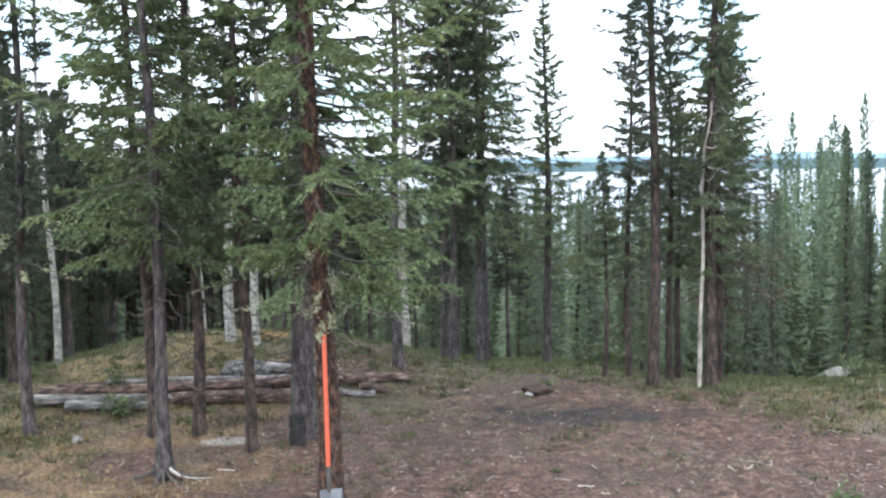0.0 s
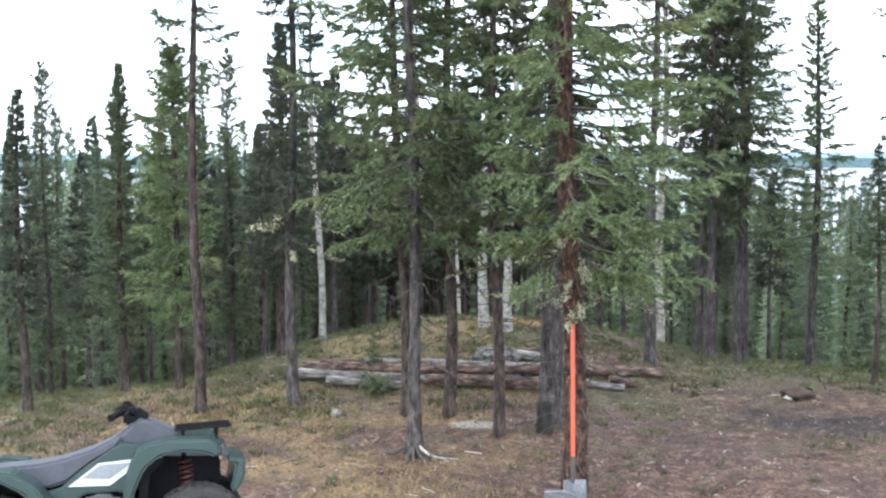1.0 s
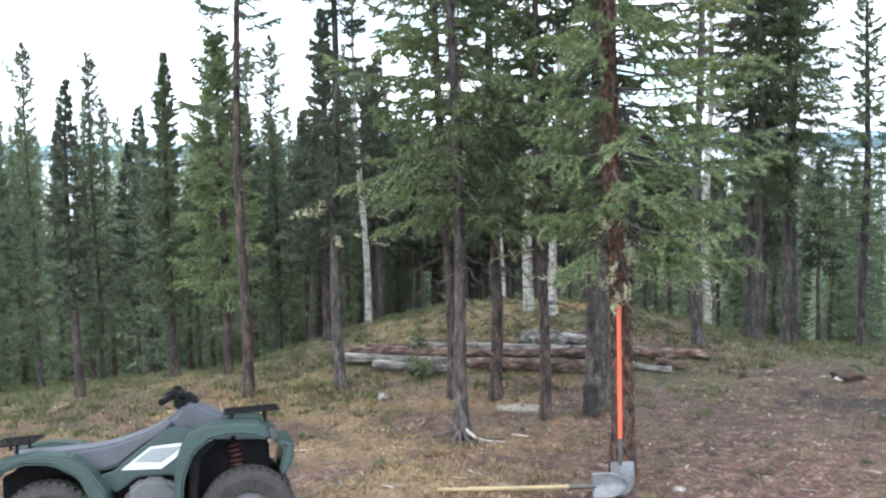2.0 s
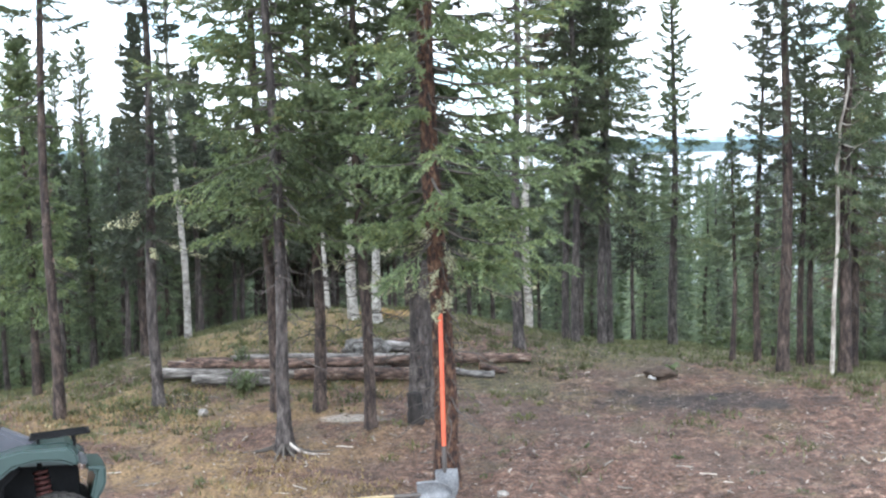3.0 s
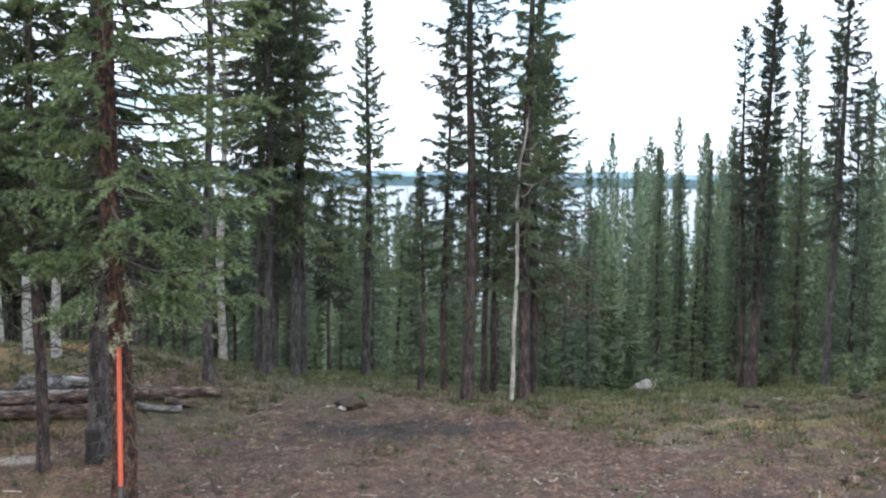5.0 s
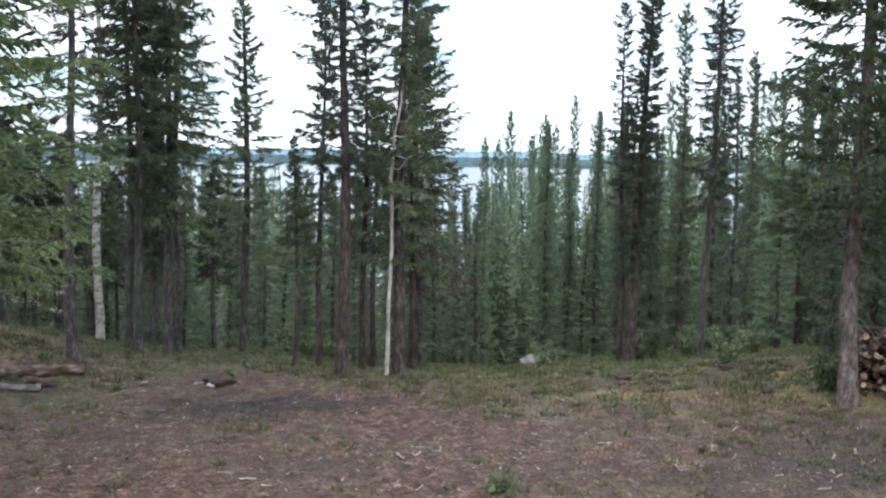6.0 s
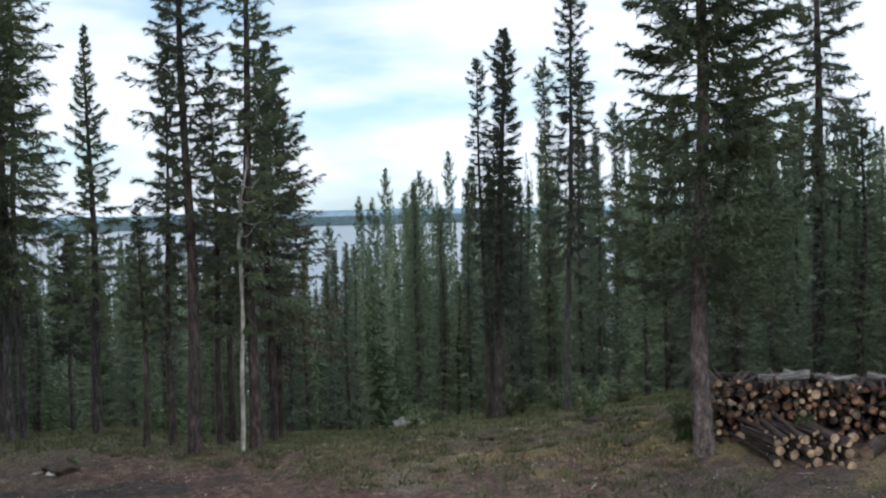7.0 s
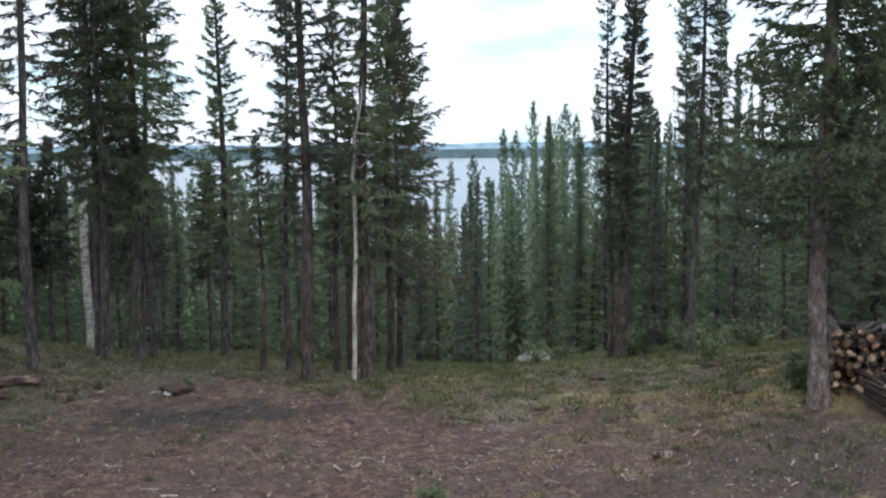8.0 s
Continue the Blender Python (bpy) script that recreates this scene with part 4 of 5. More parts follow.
for k, (cx, cy, dx, dy) in enumerate([(2.11, 9.67, 0.15, 0.03), (2.25, 9.58, 0.11, -0.05), (2.43, 9.63, 0.09, 0.09), (2.62, 9.84, 0.12, 0.05), (2.74, 9.86, -0.03, 0.11), (3.88, 8.67, 0.16, 0.07),
                                      (5.14, 9.52, 0.10, -0.09), (5.0, 8.97, 0.09, 0.10), (5.17, 8.78, 0.04, 0.11), (5.9, 8.45, 0.10, 0.05), (6.19, 8.45, 0.02, 0.12), (4.5, 8.6, 0.09, -0.04),
                                      (5.62, 9.3, 0.14, 0.03), (3.3, 9.4, 0.17, 0.05), (0.55, 12.83, 0.12, 0.02), (1.75, 12.5, 0.05, 0.10)]):
    lying_log(gz(cx, cy, 0.014), gz(cx + 0.65 * dx, cy + 0.65 * dy, 0.018), 0.013, 0.009, 360 + k, CHIP_WOOD, "pale split chip lying on the ground", "chips on the litter", "wood_chip")
boulder(-0.78, 8.6, 0.045, 0.035, 0.035, 17, ROCK, "small white stone by the spruce foot")
boulder(-4.05, 10.9, 0.05, 0.05, 0.05, 18, ROCK, "small pale stone in the moss")


def stump(x, y):
    t = thing("stump", on_ground(x, y), "short dark stump against the thick spruce", "stump")
    v, f, ends = log_stem("stump", 0.38, 0.095, 0.07, 71, STUMP_BARK)
    body = part("bark", mesh_from("bark", v, f, STUMP_BARK, smooth=True), None, t)
    body.location.z = -0.08
    top = part("cut_end", mesh_from("cut_end", *ends[1], STUMP_BARK), None, t, "weathered dark top")
    top.location.z = -0.08


stump(-1.78, 10.62)


def root_flare(x, y, n, seed, reach):
    """Bare roots that run out from the foot of the leaning spruce."""
    rng = np.random.default_rng(seed)
    for k in range(n):
        a = rng.uniform(2.6, 6.6)
        s = np.linspace(0, 1, 7)
        px, py = x + np.cos(a + 0.4 * s) * reach * s * rng.uniform(0.6, 1.1), y + np.sin(a + 0.4 * s) * reach * s * 0.8
        pz = ground_z(px, py) + 0.13 * (1 - s) ** 3 + 0.004
        v, f = tubes(np.stack([px, py, pz], -1)[None], (0.017 * (1.15 - s))[None], 6)
        tagged(new("root", mesh_from("root", v, f, SNAG_WOOD if k == 0 else LIMB, smooth=True)), "bare root running out from the leaning spruce", "root", "roots of the leaning spruce")


root_flare(-2.83, 9.62, 8, 5, 0.45)


# ---- firewood ----
def firewood():
    variants = []
    for k in range(14):
        r = 0.0145 + 0.0030 * k
        v, f, ends = log_stem("firewood", 1.0, r, r * 0.95, 300 + k, FIRE_BARK, sides=10, rings=4, bend=0.006)
        if k % 3 == 1:  # split in half
            v[:, 0] = np.minimum(v[:, 0], 0.15 * r)
            for e, _ in ends:
                e[:, 0] = np.minimum(e[:, 0], 0.15 * r)
        verts, faces, index = list(v), list(f), [0] * len(f)
        for e, tri in ends:
            o = len(verts)
            verts += list(e)
            faces += [tuple(a + o for a in q) for q in tri]
            index += [1] * len(tri)
        variants.append((r, mesh_from("firewood", verts, faces, [FIRE_BARK, DARK_CUT], index), mesh_from("firewood", verts, faces, [FIRE_BARK, CUT_WOOD], index)))
    rng = random.Random(8)

    def heap(count, width, origin, along, axis, length, top, label, group, jitter=0.05, big=0.0, dark_ends=True):
        placed = []
        for _ in range(count):
            k = min(13, int(rng.random() ** (1.35 - big) * 14))
            r = variants[k][0] + 0.002
            best = None
            for _ in range(24):
                u = rng.uniform(r, width - r)
                z = r
                for uj, zj, rj in placed:
                    d = abs(u - uj)
                    if d < r + rj:
                        z = max(z, zj + math.sqrt((r + rj) ** 2 - d * d))
                if best is None or z < best[1]:
                    best = (u, z)
            if best[1] > top:
                continue
            placed.append((*best, r))
            c = Vector(origin) + Vector(along) * best[0] + Vector((0, 0, best[1]))
            ax = Vector(axis) + Vector((rng.gauss(0, jitter), rng.gauss(0, jitter), rng.gauss(0, jitter * 0.45)))
            ax.normalize()
            start = c - ax * rng.uniform(-0.13, 0.13)
            c = Vector(start)
            ob = new("firewood", variants[k][1 if dark_ends and rng.random() < 0.8 else 2])
            ob.matrix_world = Matrix.Translation(c) @ ax.to_track_quat("Z", "Y").to_matrix().to_4x4() @ Matrix.Rotation(rng.uniform(0, 6.28), 4, "Z") @ Matrix.Diagonal((1, 1, length * rng.uniform(0.9, 1.1), 1))
            tagged(ob, label, "log", group)

    z0 = 0.28
    heap(300, 2.05, (7.06, 9.80, z0), (0.80, -0.60, 0.0), (0.55, 0.83, 0), 0.5, 0.72, "round of firewood in the tall stack with its sawn end out", "stacked firewood", 0.19)
    heap(52, 0.80, (7.14, 8.98, 0.26), (0.80, -0.60, 0.0), (0.20, 0.97, 0.04), 0.62, 0.36, "longer firewood log in the low heap before the stack", "low heap of firewood", 0.11, 0.25, dark_ends=False)
    for k, (a, b, s) in enumerate([(0.45, 0.95, 0.05), (1.0, 1.4, 0.03), (1.5, 2.0, 0.035), (0.7, 0.95, 0.045), (1.9, 2.3, 0.04)]):
        p0 = (7.23 + 0.8 * a, 10.0 - 0.6 * a, z0 + 0.72 + 0.02 * k)
        p1 = (7.23 + 0.8 * b, 10.0 - 0.6 * b, z0 + 0.75)
        lying_log(p0, p1, s, s * 0.9, 320 + k, LOG_GREY, "weathered log lying along the top of the stack", "logs on the firewood stack")
    # poles are added: a dark backing so the gaps between rounds read as shade
    for k in range(7):
        s = 0.05 + 0.006 * (k % 3)
        p0 = (7.06 + 0.6 * 0.62, 9.80 + 0.8 * 0.62, z0 + 0.05 + 0.1 * k)
        lying_log((p0[0], p0[1], p0[2]), (p0[0] + 0.8 * 2.05, p0[1] - 0.6 * 2.05, p0[2] + 0.01), s, s * 0.92, 350 + k, FIRE_BARK, "long dark pole added behind the rounds to close the gaps", "poles behind the firewood")
    lying_log(gz(7.93, 8.52, 0.07), gz(8.25, 8.72, 0.07), 0.072, 0.07, 340, FIRE_BARK, "single sawn round lying apart from the heap", "low heap of firewood")


firewood()


# ---- shovels ----
ORANGE = surface("orange_fibreglass", [(0.3, (0.60, 0.095, 0.045)), (0.7, (0.70, 0.13, 0.06))], 5, 0.5, 0.05, grain_by=0.3)
STEEL = surface("worn_steel", [(0.3, (0.10, 0.10, 0.105)), (0.55, (0.20, 0.205, 0.215)), (0.75, (0.14, 0.11, 0.09))], 9, 0.55, 0.05, metal=0.4)
BLACK_STEEL = surface("dark_steel", [(0.3, (0.06, 0.055, 0.05)), (0.7, (0.15, 0.13, 0.12))], 14, 0.6, 0.15, metal=0.4)
ASH_WOOD = surface("ash_handle", [(0.3, (0.27, 0.20, 0.10)), (0.7, (0.44, 0.34, 0.20))], 8, 0.6, 0.15, 50, (1, 1, 0.1))


def shovel(m, handle_mat, handle_label, label, neck=0.40, total=1.5, blade=0.27, wide=0.097):
    """Blade tip at the origin, handle up +z, hollow of the blade towards -y."""
    t = thing("shovel", m, label, "shovel", "shovels at the spruce")
    z = np.linspace(neck, total, 6)
    v, f = tubes(np.stack([0 * z, 0 * z, z], -1)[None], np.full((1, 6), 0.0185), 12)
    part("handle", mesh_from("handle", v, [tuple(q) for q in f] + [tuple(range(len(v) - 12, len(v)))], handle_mat, smooth=True), None, t, handle_label)
    zs = np.array([blade - 0.03, blade + 0.02, neck - 0.02, neck + 0.05])
    v, f = tubes(np.stack([0 * zs, np.array([0.004, 0.0, 0, 0]), zs], -1)[None], np.array([[0.012, 0.019, 0.0205, 0.0205]]), 12)
    part("socket", mesh_from("socket", v, [tuple(q) for q in f], BLACK_STEEL, smooth=True), None, t, "dark steel socket")
    rows, cols = 13, 11
    vs = []
    for thick in (0.0, 0.0035):
        for i in range(rows):
            a = i / (rows - 1)
            half = wide * min(1.0, (1 - (1 - min(1, a / 0.62)) ** 2.2) ** 0.6 + 0.02)
            for j in range(cols):
                b = 2 * j / (cols - 1) - 1
                vs.append((b * half, -0.035 * b * b - 0.02 * math.sin(a * 3.14) + thick + 0.012 * math.exp(-((b * 5) ** 2)) * a, a * blade))
    n = rows * cols
    fs = []
    for i in range(rows - 1):
        for j in range(cols - 1):
            q = [i * cols + j, i * cols + j + 1, (i + 1) * cols + j + 1, (i + 1) * cols + j]
            fs += [tuple(q), tuple(n + k for k in q[::-1])]
    rim = [j for j in range(cols)] + [i * cols + cols - 1 for i in range(1, rows)] + [(rows - 1) * cols + j for j in range(cols - 2, -1, -1)] + [i * cols for i in range(rows - 2, 0, -1)]
    for a, b in zip(rim, rim[1:] + rim[:1]):
        fs.append((b, a, n + a, n + b))
    part("blade", mesh_from("blade", vs, fs, STEEL, smooth=True), None, t, "worn grey steel blade")
    return t


# one leans on the trunk, the other lies on the litter
top = Vector((-1.262, 8.64, 1.50))
tip = Vector((-1.22, 8.40, -0.02))
up = (top - tip).normalized()
side = up.cross(Vector((0.55, -1, 0))).normalized()
m = Matrix((side, up.cross(side), up)).transposed().to_4x4()
m.translation = tip
shovel(m, ORANGE, "bright orange fibreglass handle", "round-point shovel with orange handle leaning on the spruce")
tip2, end2 = Vector((-1.15, 8.24, 0.09)), Vector((-2.46, 8.12, 0.0))
ax = (end2 - tip2).normalized()
flat = Vector((0.1, 1, -0.45)).normalized()
wide_axis = flat.cross(ax).normalized()
m2 = Matrix((wide_axis, ax.cross(wide_axis), ax)).transposed().to_4x4()
m2.translation = tip2 + Vector((0, 0, 0.03))
shovel(m2, ASH_WOOD, "yellow ash-wood handle", "round-point shovel with a wooden handle lying on the litter")



# ---- quad bike ----
GREEN = surface("green_plastic", [(0.3, (0.016, 0.037, 0.032)), (0.7, (0.030, 0.060, 0.053))], 3, 0.28, 0.05, grain_by=0.25)
BLACKP = surface("black_plastic", [(0.3, (0.006, 0.006, 0.006)), (0.7, (0.014, 0.014, 0.015))], 6, 0.7, 0.1, grain_by=0.25)
VINYL = surface("grey_vinyl", [(0.3, (0.058, 0.06, 0.072)), (0.7, (0.088, 0.09, 0.108))], 5, 0.5, 0.1, grain_by=0.25)
BLACKP.node_tree.nodes["Principled BSDF"].inputs["Specular IOR Level"].default_value = 0.1
RUBBER = surface("tyre_rubber", [(0.3, (0.02, 0.019, 0.018)), (0.7, (0.055, 0.05, 0.045))], 8, 0.9, 0.3)
GREYP = surface("grey_plastic", [(0.3, (0.07, 0.07, 0.075)), (0.7, (0.12, 0.12, 0.125))], 4, 0.55, 0.05, grain_by=0.25)
DECAL = surface("white_decal", [(0.3, (0.62, 0.64, 0.64)), (0.7, (0.74, 0.75, 0.75))], 6, 0.4, 0.0, grain_by=0.25)
DECAL_GREY = surface("grey_decal", [(0.3, (0.24, 0.26, 0.27)), (0.7, (0.32, 0.34, 0.35))], 6, 0.4, 0.0, grain_by=0.25)
SPRING = surface("red_spring", [(0.3, (0.055, 0.019, 0.016)), (0.7, (0.10, 0.03, 0.025))], 6, 0.5, 0.05, grain_by=0.25)
LENS = surface("lamp_lens", [(0.3, (0.03, 0.03, 0.032)), (0.7, (0.06, 0.06, 0.065))], 6, 0.12, 0.0, grain_by=0.25)


def prism(profile, y0, y1, bevel=0.02, crown=0.0):
    """A bmesh: an outline in x and z, drawn out from y0 to y1, its edges rounded."""
    bm = bmesh.new()
    a = [bm.verts.new((x, y0, z)) for x, z in profile]
    b = [bm.verts.new((x, y1, z)) for x, z in profile]
    n = len(profile)
    bm.faces.new(a)
    bm.faces.new(b[::-1])
    for i in range(n):
        bm.faces.new((a[i], b[i], b[(i + 1) % n], a[(i + 1) % n]))
    bmesh.ops.recalc_face_normals(bm, faces=bm.faces)
    if bevel:
        bmesh.ops.bevel(bm, geom=bm.edges[:], offset=bevel, segments=3, affect="EDGES", clamp_overlap=True)
    return bm


def bar(points, radius, sides=8):
    p = np.array(points, float)
    v, f = tubes(p[None], np.full((1, len(p)), radius), sides)
    return mesh_from("bar", v, [tuple(q) for q in f] + [tuple(range(sides))[::-1], tuple(range(len(v) - sides, len(v)))], BLACKP, smooth=False)


def quad_bike(m):
    t = thing("quad_bike", m, "dark green quad bike with grey seat parked on the moss", "quad bike")
    # wheels
    for wx, wide in ((0.64, 0.20), (-0.66, 0.25)):
        for sy in (-1, 1):
            bm = bmesh.new()
            R, n = 0.315, 36
            prof = [(0.17, -0.5), (0.25, -0.56), (0.295, -0.48), (R, -0.34), (R + 0.003, 0), (R, 0.34), (0.295, 0.48), (0.25, 0.56), (0.17, 0.5)]
            rows = [[bm.verts.new((r * math.cos(2 * math.pi * k / n), w * wide, r * math.sin(2 * math.pi * k / n))) for r, w in prof] for k in range(n)]
            for k in range(n):
                for j in range(len(prof)):
                    j2, k2 = (j + 1) % len(prof), (k + 1) % n
                    bm.faces.new((rows[k][j], rows[k2][j], rows[k2][j2], rows[k][j2]))
            for k in range(n):
                for w0 in (-0.36, -0.1, 0.16):
                    a = 2 * math.pi * (k + (0.5 if w0 == -0.1 else 0)) / n
                    lug = bmesh.ops.create_cube(bm, size=1, matrix=Matrix.Rotation(-a, 4, "Y") @ Matrix.Translation((R + 0.005, (w0 + 0.1) * wide, 0)) @ Matrix.Diagonal((0.022, 0.22 * wide, 0.03, 1)))
            bmesh.ops.recalc_face_normals(bm, faces=bm.faces)
            wheel = part("wheel", bm, RUBBER, t, "knobbly black tyre")
            wheel.location = (wx, sy * 0.40, R)
            bm = bmesh.new()
            bmesh.ops.create_cone(bm, cap_ends=True, segments=24, radius1=0.165, radius2=0.165, depth=wide * 0.8, matrix=Matrix.Rotation(math.pi / 2, 4, "X"))
            bmesh.ops.bevel(bm, geom=bm.edges[:], offset=0.012, segments=2, affect="EDGES", clamp_overlap=True)
            part("rim", bm, GREYP, wheel, "grey steel rim")
    # chassis, engine, footwell
    part("chassis", prism([(-0.7, 0.30), (0.7, 0.30), (0.78, 0.48), (0.5, 0.66), (-0.55, 0.62), (-0.75, 0.45)], -0.17, 0.17, 0.03), BLACKP, t, "black chassis and engine")
    for sy in (-1, 1):
        y0, y1 = sorted((sy * 0.20, sy * 0.50))
        part("footwell", prism([(-0.30, 0.30), (0.30, 0.30), (0.36, 0.42), (0.34, 0.44), (0.27, 0.335), (-0.28, 0.335)], y0, y1, 0.01), BLACKP, t)
        y0, y1 = sorted((sy * 0.19, sy * 0.33))
        part("engine_cover", prism([(-0.20, 0.36), (0.17, 0.36), (0.19, 0.50), (0.10, 0.585), (-0.06, 0.60), (-0.18, 0.52)], y0, y1, 0.035), GREYP, t, "grey engine side cover")
        # fenders
        y0, y1 = sorted((sy * 0.235, sy * 0.54))
        part("front_fender", prism([(0.14, 0.40), (0.205, 0.40), (0.225, 0.60), (0.295, 0.765), (0.40, 0.845), (0.54, 0.868), (0.69, 0.852), (0.765, 0.815), (0.80, 0.83), (0.785, 0.90),
                                    (0.74, 0.945), (0.44, 0.955), (0.30, 0.93), (0.235, 0.89), (0.17, 0.72)], y0, y1, 0.018), GREEN, t)
        part("rear_fender", prism([(-1.06, 0.66), (-1.02, 0.63), (-0.93, 0.72), (-0.80, 0.765), (-0.62, 0.75), (-0.46, 0.66), (-0.38, 0.50), (-0.31, 0.40), (-0.25, 0.40), (-0.28, 0.55),
                                   (-0.38, 0.70), (-0.52, 0.80), (-0.72, 0.83), (-0.98, 0.80)], y0, y1, 0.018), GREEN, t)
        y0, y1 = sorted((sy * 0.19, sy * 0.245))
        part("side_panel", prism([(-0.42, 0.62), (-0.24, 0.50), (-0.10, 0.60), (0.12, 0.60), (0.20, 0.56), (0.25, 0.72), (0.28, 0.90), (0.14, 0.93), (0.02, 0.86), (-0.10, 0.78), (-0.26, 0.65)], y0, y1, 0.012), GREEN, t)
        y = sy * 0.2475
        dec = mesh_from("decal", [(x, y + sy * d, z) for d in (0, 0.002) for x, z in [(-0.21, 0.655), (-0.01, 0.80), (0.245, 0.815), (0.235, 0.765), (0.06, 0.645)]],
                        [(0, 1, 2, 3, 4), (9, 8, 7, 6, 5)] + [(i, (i + 1) % 5, 5 + (i + 1) % 5, 5 + i) for i in range(5)], DECAL)
        part("decal", dec, None, t, "white decal panel")
        dec = mesh_from("decal", [(x, y + sy * (0.003 + d), z) for d in (0, 0.002) for x, z in [(-0.12, 0.705), (0.0, 0.788), (0.205, 0.792), (0.06, 0.69)]],
                        [(0, 1, 2, 3), (7, 6, 5, 4)] + [(i, (i + 1) % 4, 4 + (i + 1) % 4, 4 + i) for i in range(4)], DECAL_GREY)
        part("decal", dec, None, t, "grey patch in the decal panel")
        # front strut and spring
        part("strut", bar([(0.60, sy * 0.27, 0.40), (0.55, sy * 0.22, 0.84)], 0.022), None, t)
        turns = np.linspace(0, 1, 110)
        coil = np.stack([0.598 - 0.045 * turns + 0.042 * np.cos(turns * 66), sy * (0.268 - 0.045 * turns) + 0.042 * np.sin(turns * 66), 0.44 + 0.36 * turns], -1)
        v, f = tubes(coil[None], np.full((1, 110), 0.013), 5)
        part("spring", mesh_from("spring", v, f, SPRING, smooth=True), None, t, "rusty red coil spring")
        part("headlight", prism([(0.80, 0.80), (0.86, 0.80), (0.84, 0.88), (0.79, 0.89)], *sorted((sy * 0.16, sy * 0.32)), 0.012), LENS, t, "dark headlight")
        # flat black plates close the arches, standing in for their shaded interior
        part("wheel_well_plate", prism([(0.20, 0.42), (0.27, 0.70), (0.40, 0.84), (0.54, 0.86), (0.70, 0.85), (0.80, 0.78), (0.80, 0.46), (0.66, 0.38)], *sorted((sy * 0.172, sy * 0.234)), 0.01), BLACKP, t, "black plate filling the shaded wheel well")
        part("wheel_well_plate", prism([(-0.30, 0.42), (-0.40, 0.64), (-0.62, 0.74), (-0.80, 0.75), (-0.98, 0.66), (-0.98, 0.42)], *sorted((sy * 0.172, sy * 0.234)), 0.01), BLACKP, t, "black plate filling the shaded wheel well")
        part("inner_fender", prism([(0.24, 0.42), (0.30, 0.42), (0.33, 0.72), (0.44, 0.82), (0.40, 0.85), (0.26, 0.74)], *sorted((sy * 0.2, sy * 0.46)), 0.01), BLACKP, t)
    part("hood", prism([(0.22, 0.90), (0.44, 0.955), (0.74, 0.95), (0.84, 0.86), (0.80, 0.78), (0.40, 0.80), (0.24, 0.80)], -0.236, 0.236, 0.02), GREEN, t)
    part("tank_cover", prism([(0.0, 0.80), (0.30, 0.80), (0.56, 0.955), (0.50, 0.98), (0.30, 1.085), (0.22, 1.07), (0.15, 1.0), (0.06, 0.94), (0.0, 0.90)], -0.15, 0.15, 0.03), VINYL, t, "dark grey tank and dash cover")
    part("bumper", prism([(0.855, 0.58), (0.895, 0.56), (0.96, 0.66), (0.965, 0.785), (0.84, 0.80), (0.835, 0.77), (0.90, 0.755)], -0.42, 0.42, 0.02), GREEN, t, "green front bumper guard")
    part("grille", prism([(0.80, 0.50), (0.86, 0.48), (0.88, 0.55), (0.80, 0.58)], -0.28, 0.28, 0.01), BLACKP, t)
    part("seat", prism([(-0.95, 0.80), (-0.64, 0.805), (-0.40, 0.815), (-0.24, 0.84), (-0.045, 0.895), (0.12, 0.975), (0.155, 0.95), (0.10, 0.88), (-0.055, 0.80), (-0.22, 0.68), (-0.34, 0.645), (-0.46, 0.67), (-0.62, 0.74), (-0.95, 0.75)],
                       -0.205, 0.205, 0.025), VINYL, t, "grey vinyl seat")
    # racks
    for ends, z, w in (((0.50, 0.86), 0.99, 0.25), ((-1.06, -0.80), 0.87, 0.30)):
        rack = part("rack", bar([(ends[0], -w, z), (ends[1], -w, z + 0.012), (ends[1] + 0.02, -w + 0.03, z + 0.012), (ends[1] + 0.02, w - 0.03, z + 0.012), (ends[1], w, z + 0.012), (ends[0], w, z), (ends[0], -w, z)], 0.0065), None, t, "black tube rack")
        for k in range(5):
            y = -w + 2 * w * (k + 0.5) / 5
            part("rack_bar", bar([(ends[0], y, z), (ends[1] + 0.015, y, z + 0.01)], 0.0045), None, rack)
        for y in (-w * 0.8, w * 0.8):
            for x in (ends[0] + 0.05, ends[1] - 0.08):
                part("rack_post", bar([(x, y, z), (x, y, z - 0.08)], 0.011), None, rack)
    # steering
    part("steering_stem", bar([(0.30, 0, 0.95), (0.215, 0, 1.10)], 0.025), None, t)
    bars = part("handlebar", bar([(0.10, -0.40, 1.115), (0.16, -0.24, 1.15), (0.22, -0.1, 1.105), (0.22, 0.1, 1.105), (0.16, 0.24, 1.15), (0.10, 0.40, 1.115)], 0.012), None, t)
    for sy in (-1, 1):
        part("grip", bar([(0.085, sy * 0.43, 1.11), (0.135, sy * 0.29, 1.135)], 0.024, 10), None, bars, "black rubber grip")
        part("brake_lever", bar([(0.15, sy * 0.27, 1.15), (0.20, sy * 0.33, 1.145), (0.17, sy * 0.42, 1.12)], 0.007), None, bars)
        part("switch_box", prism([(0.12, 1.11), (0.19, 1.11), (0.19, 1.185), (0.13, 1.185)], *sorted((sy * 0.21, sy * 0.28)), 0.012), BLACKP, bars)
    part("dash", prism([(0.15, 1.03), (0.30, 1.05), (0.33, 1.09), (0.24, 1.16), (0.15, 1.14)], -0.11, 0.11, 0.02), BLACKP, t)


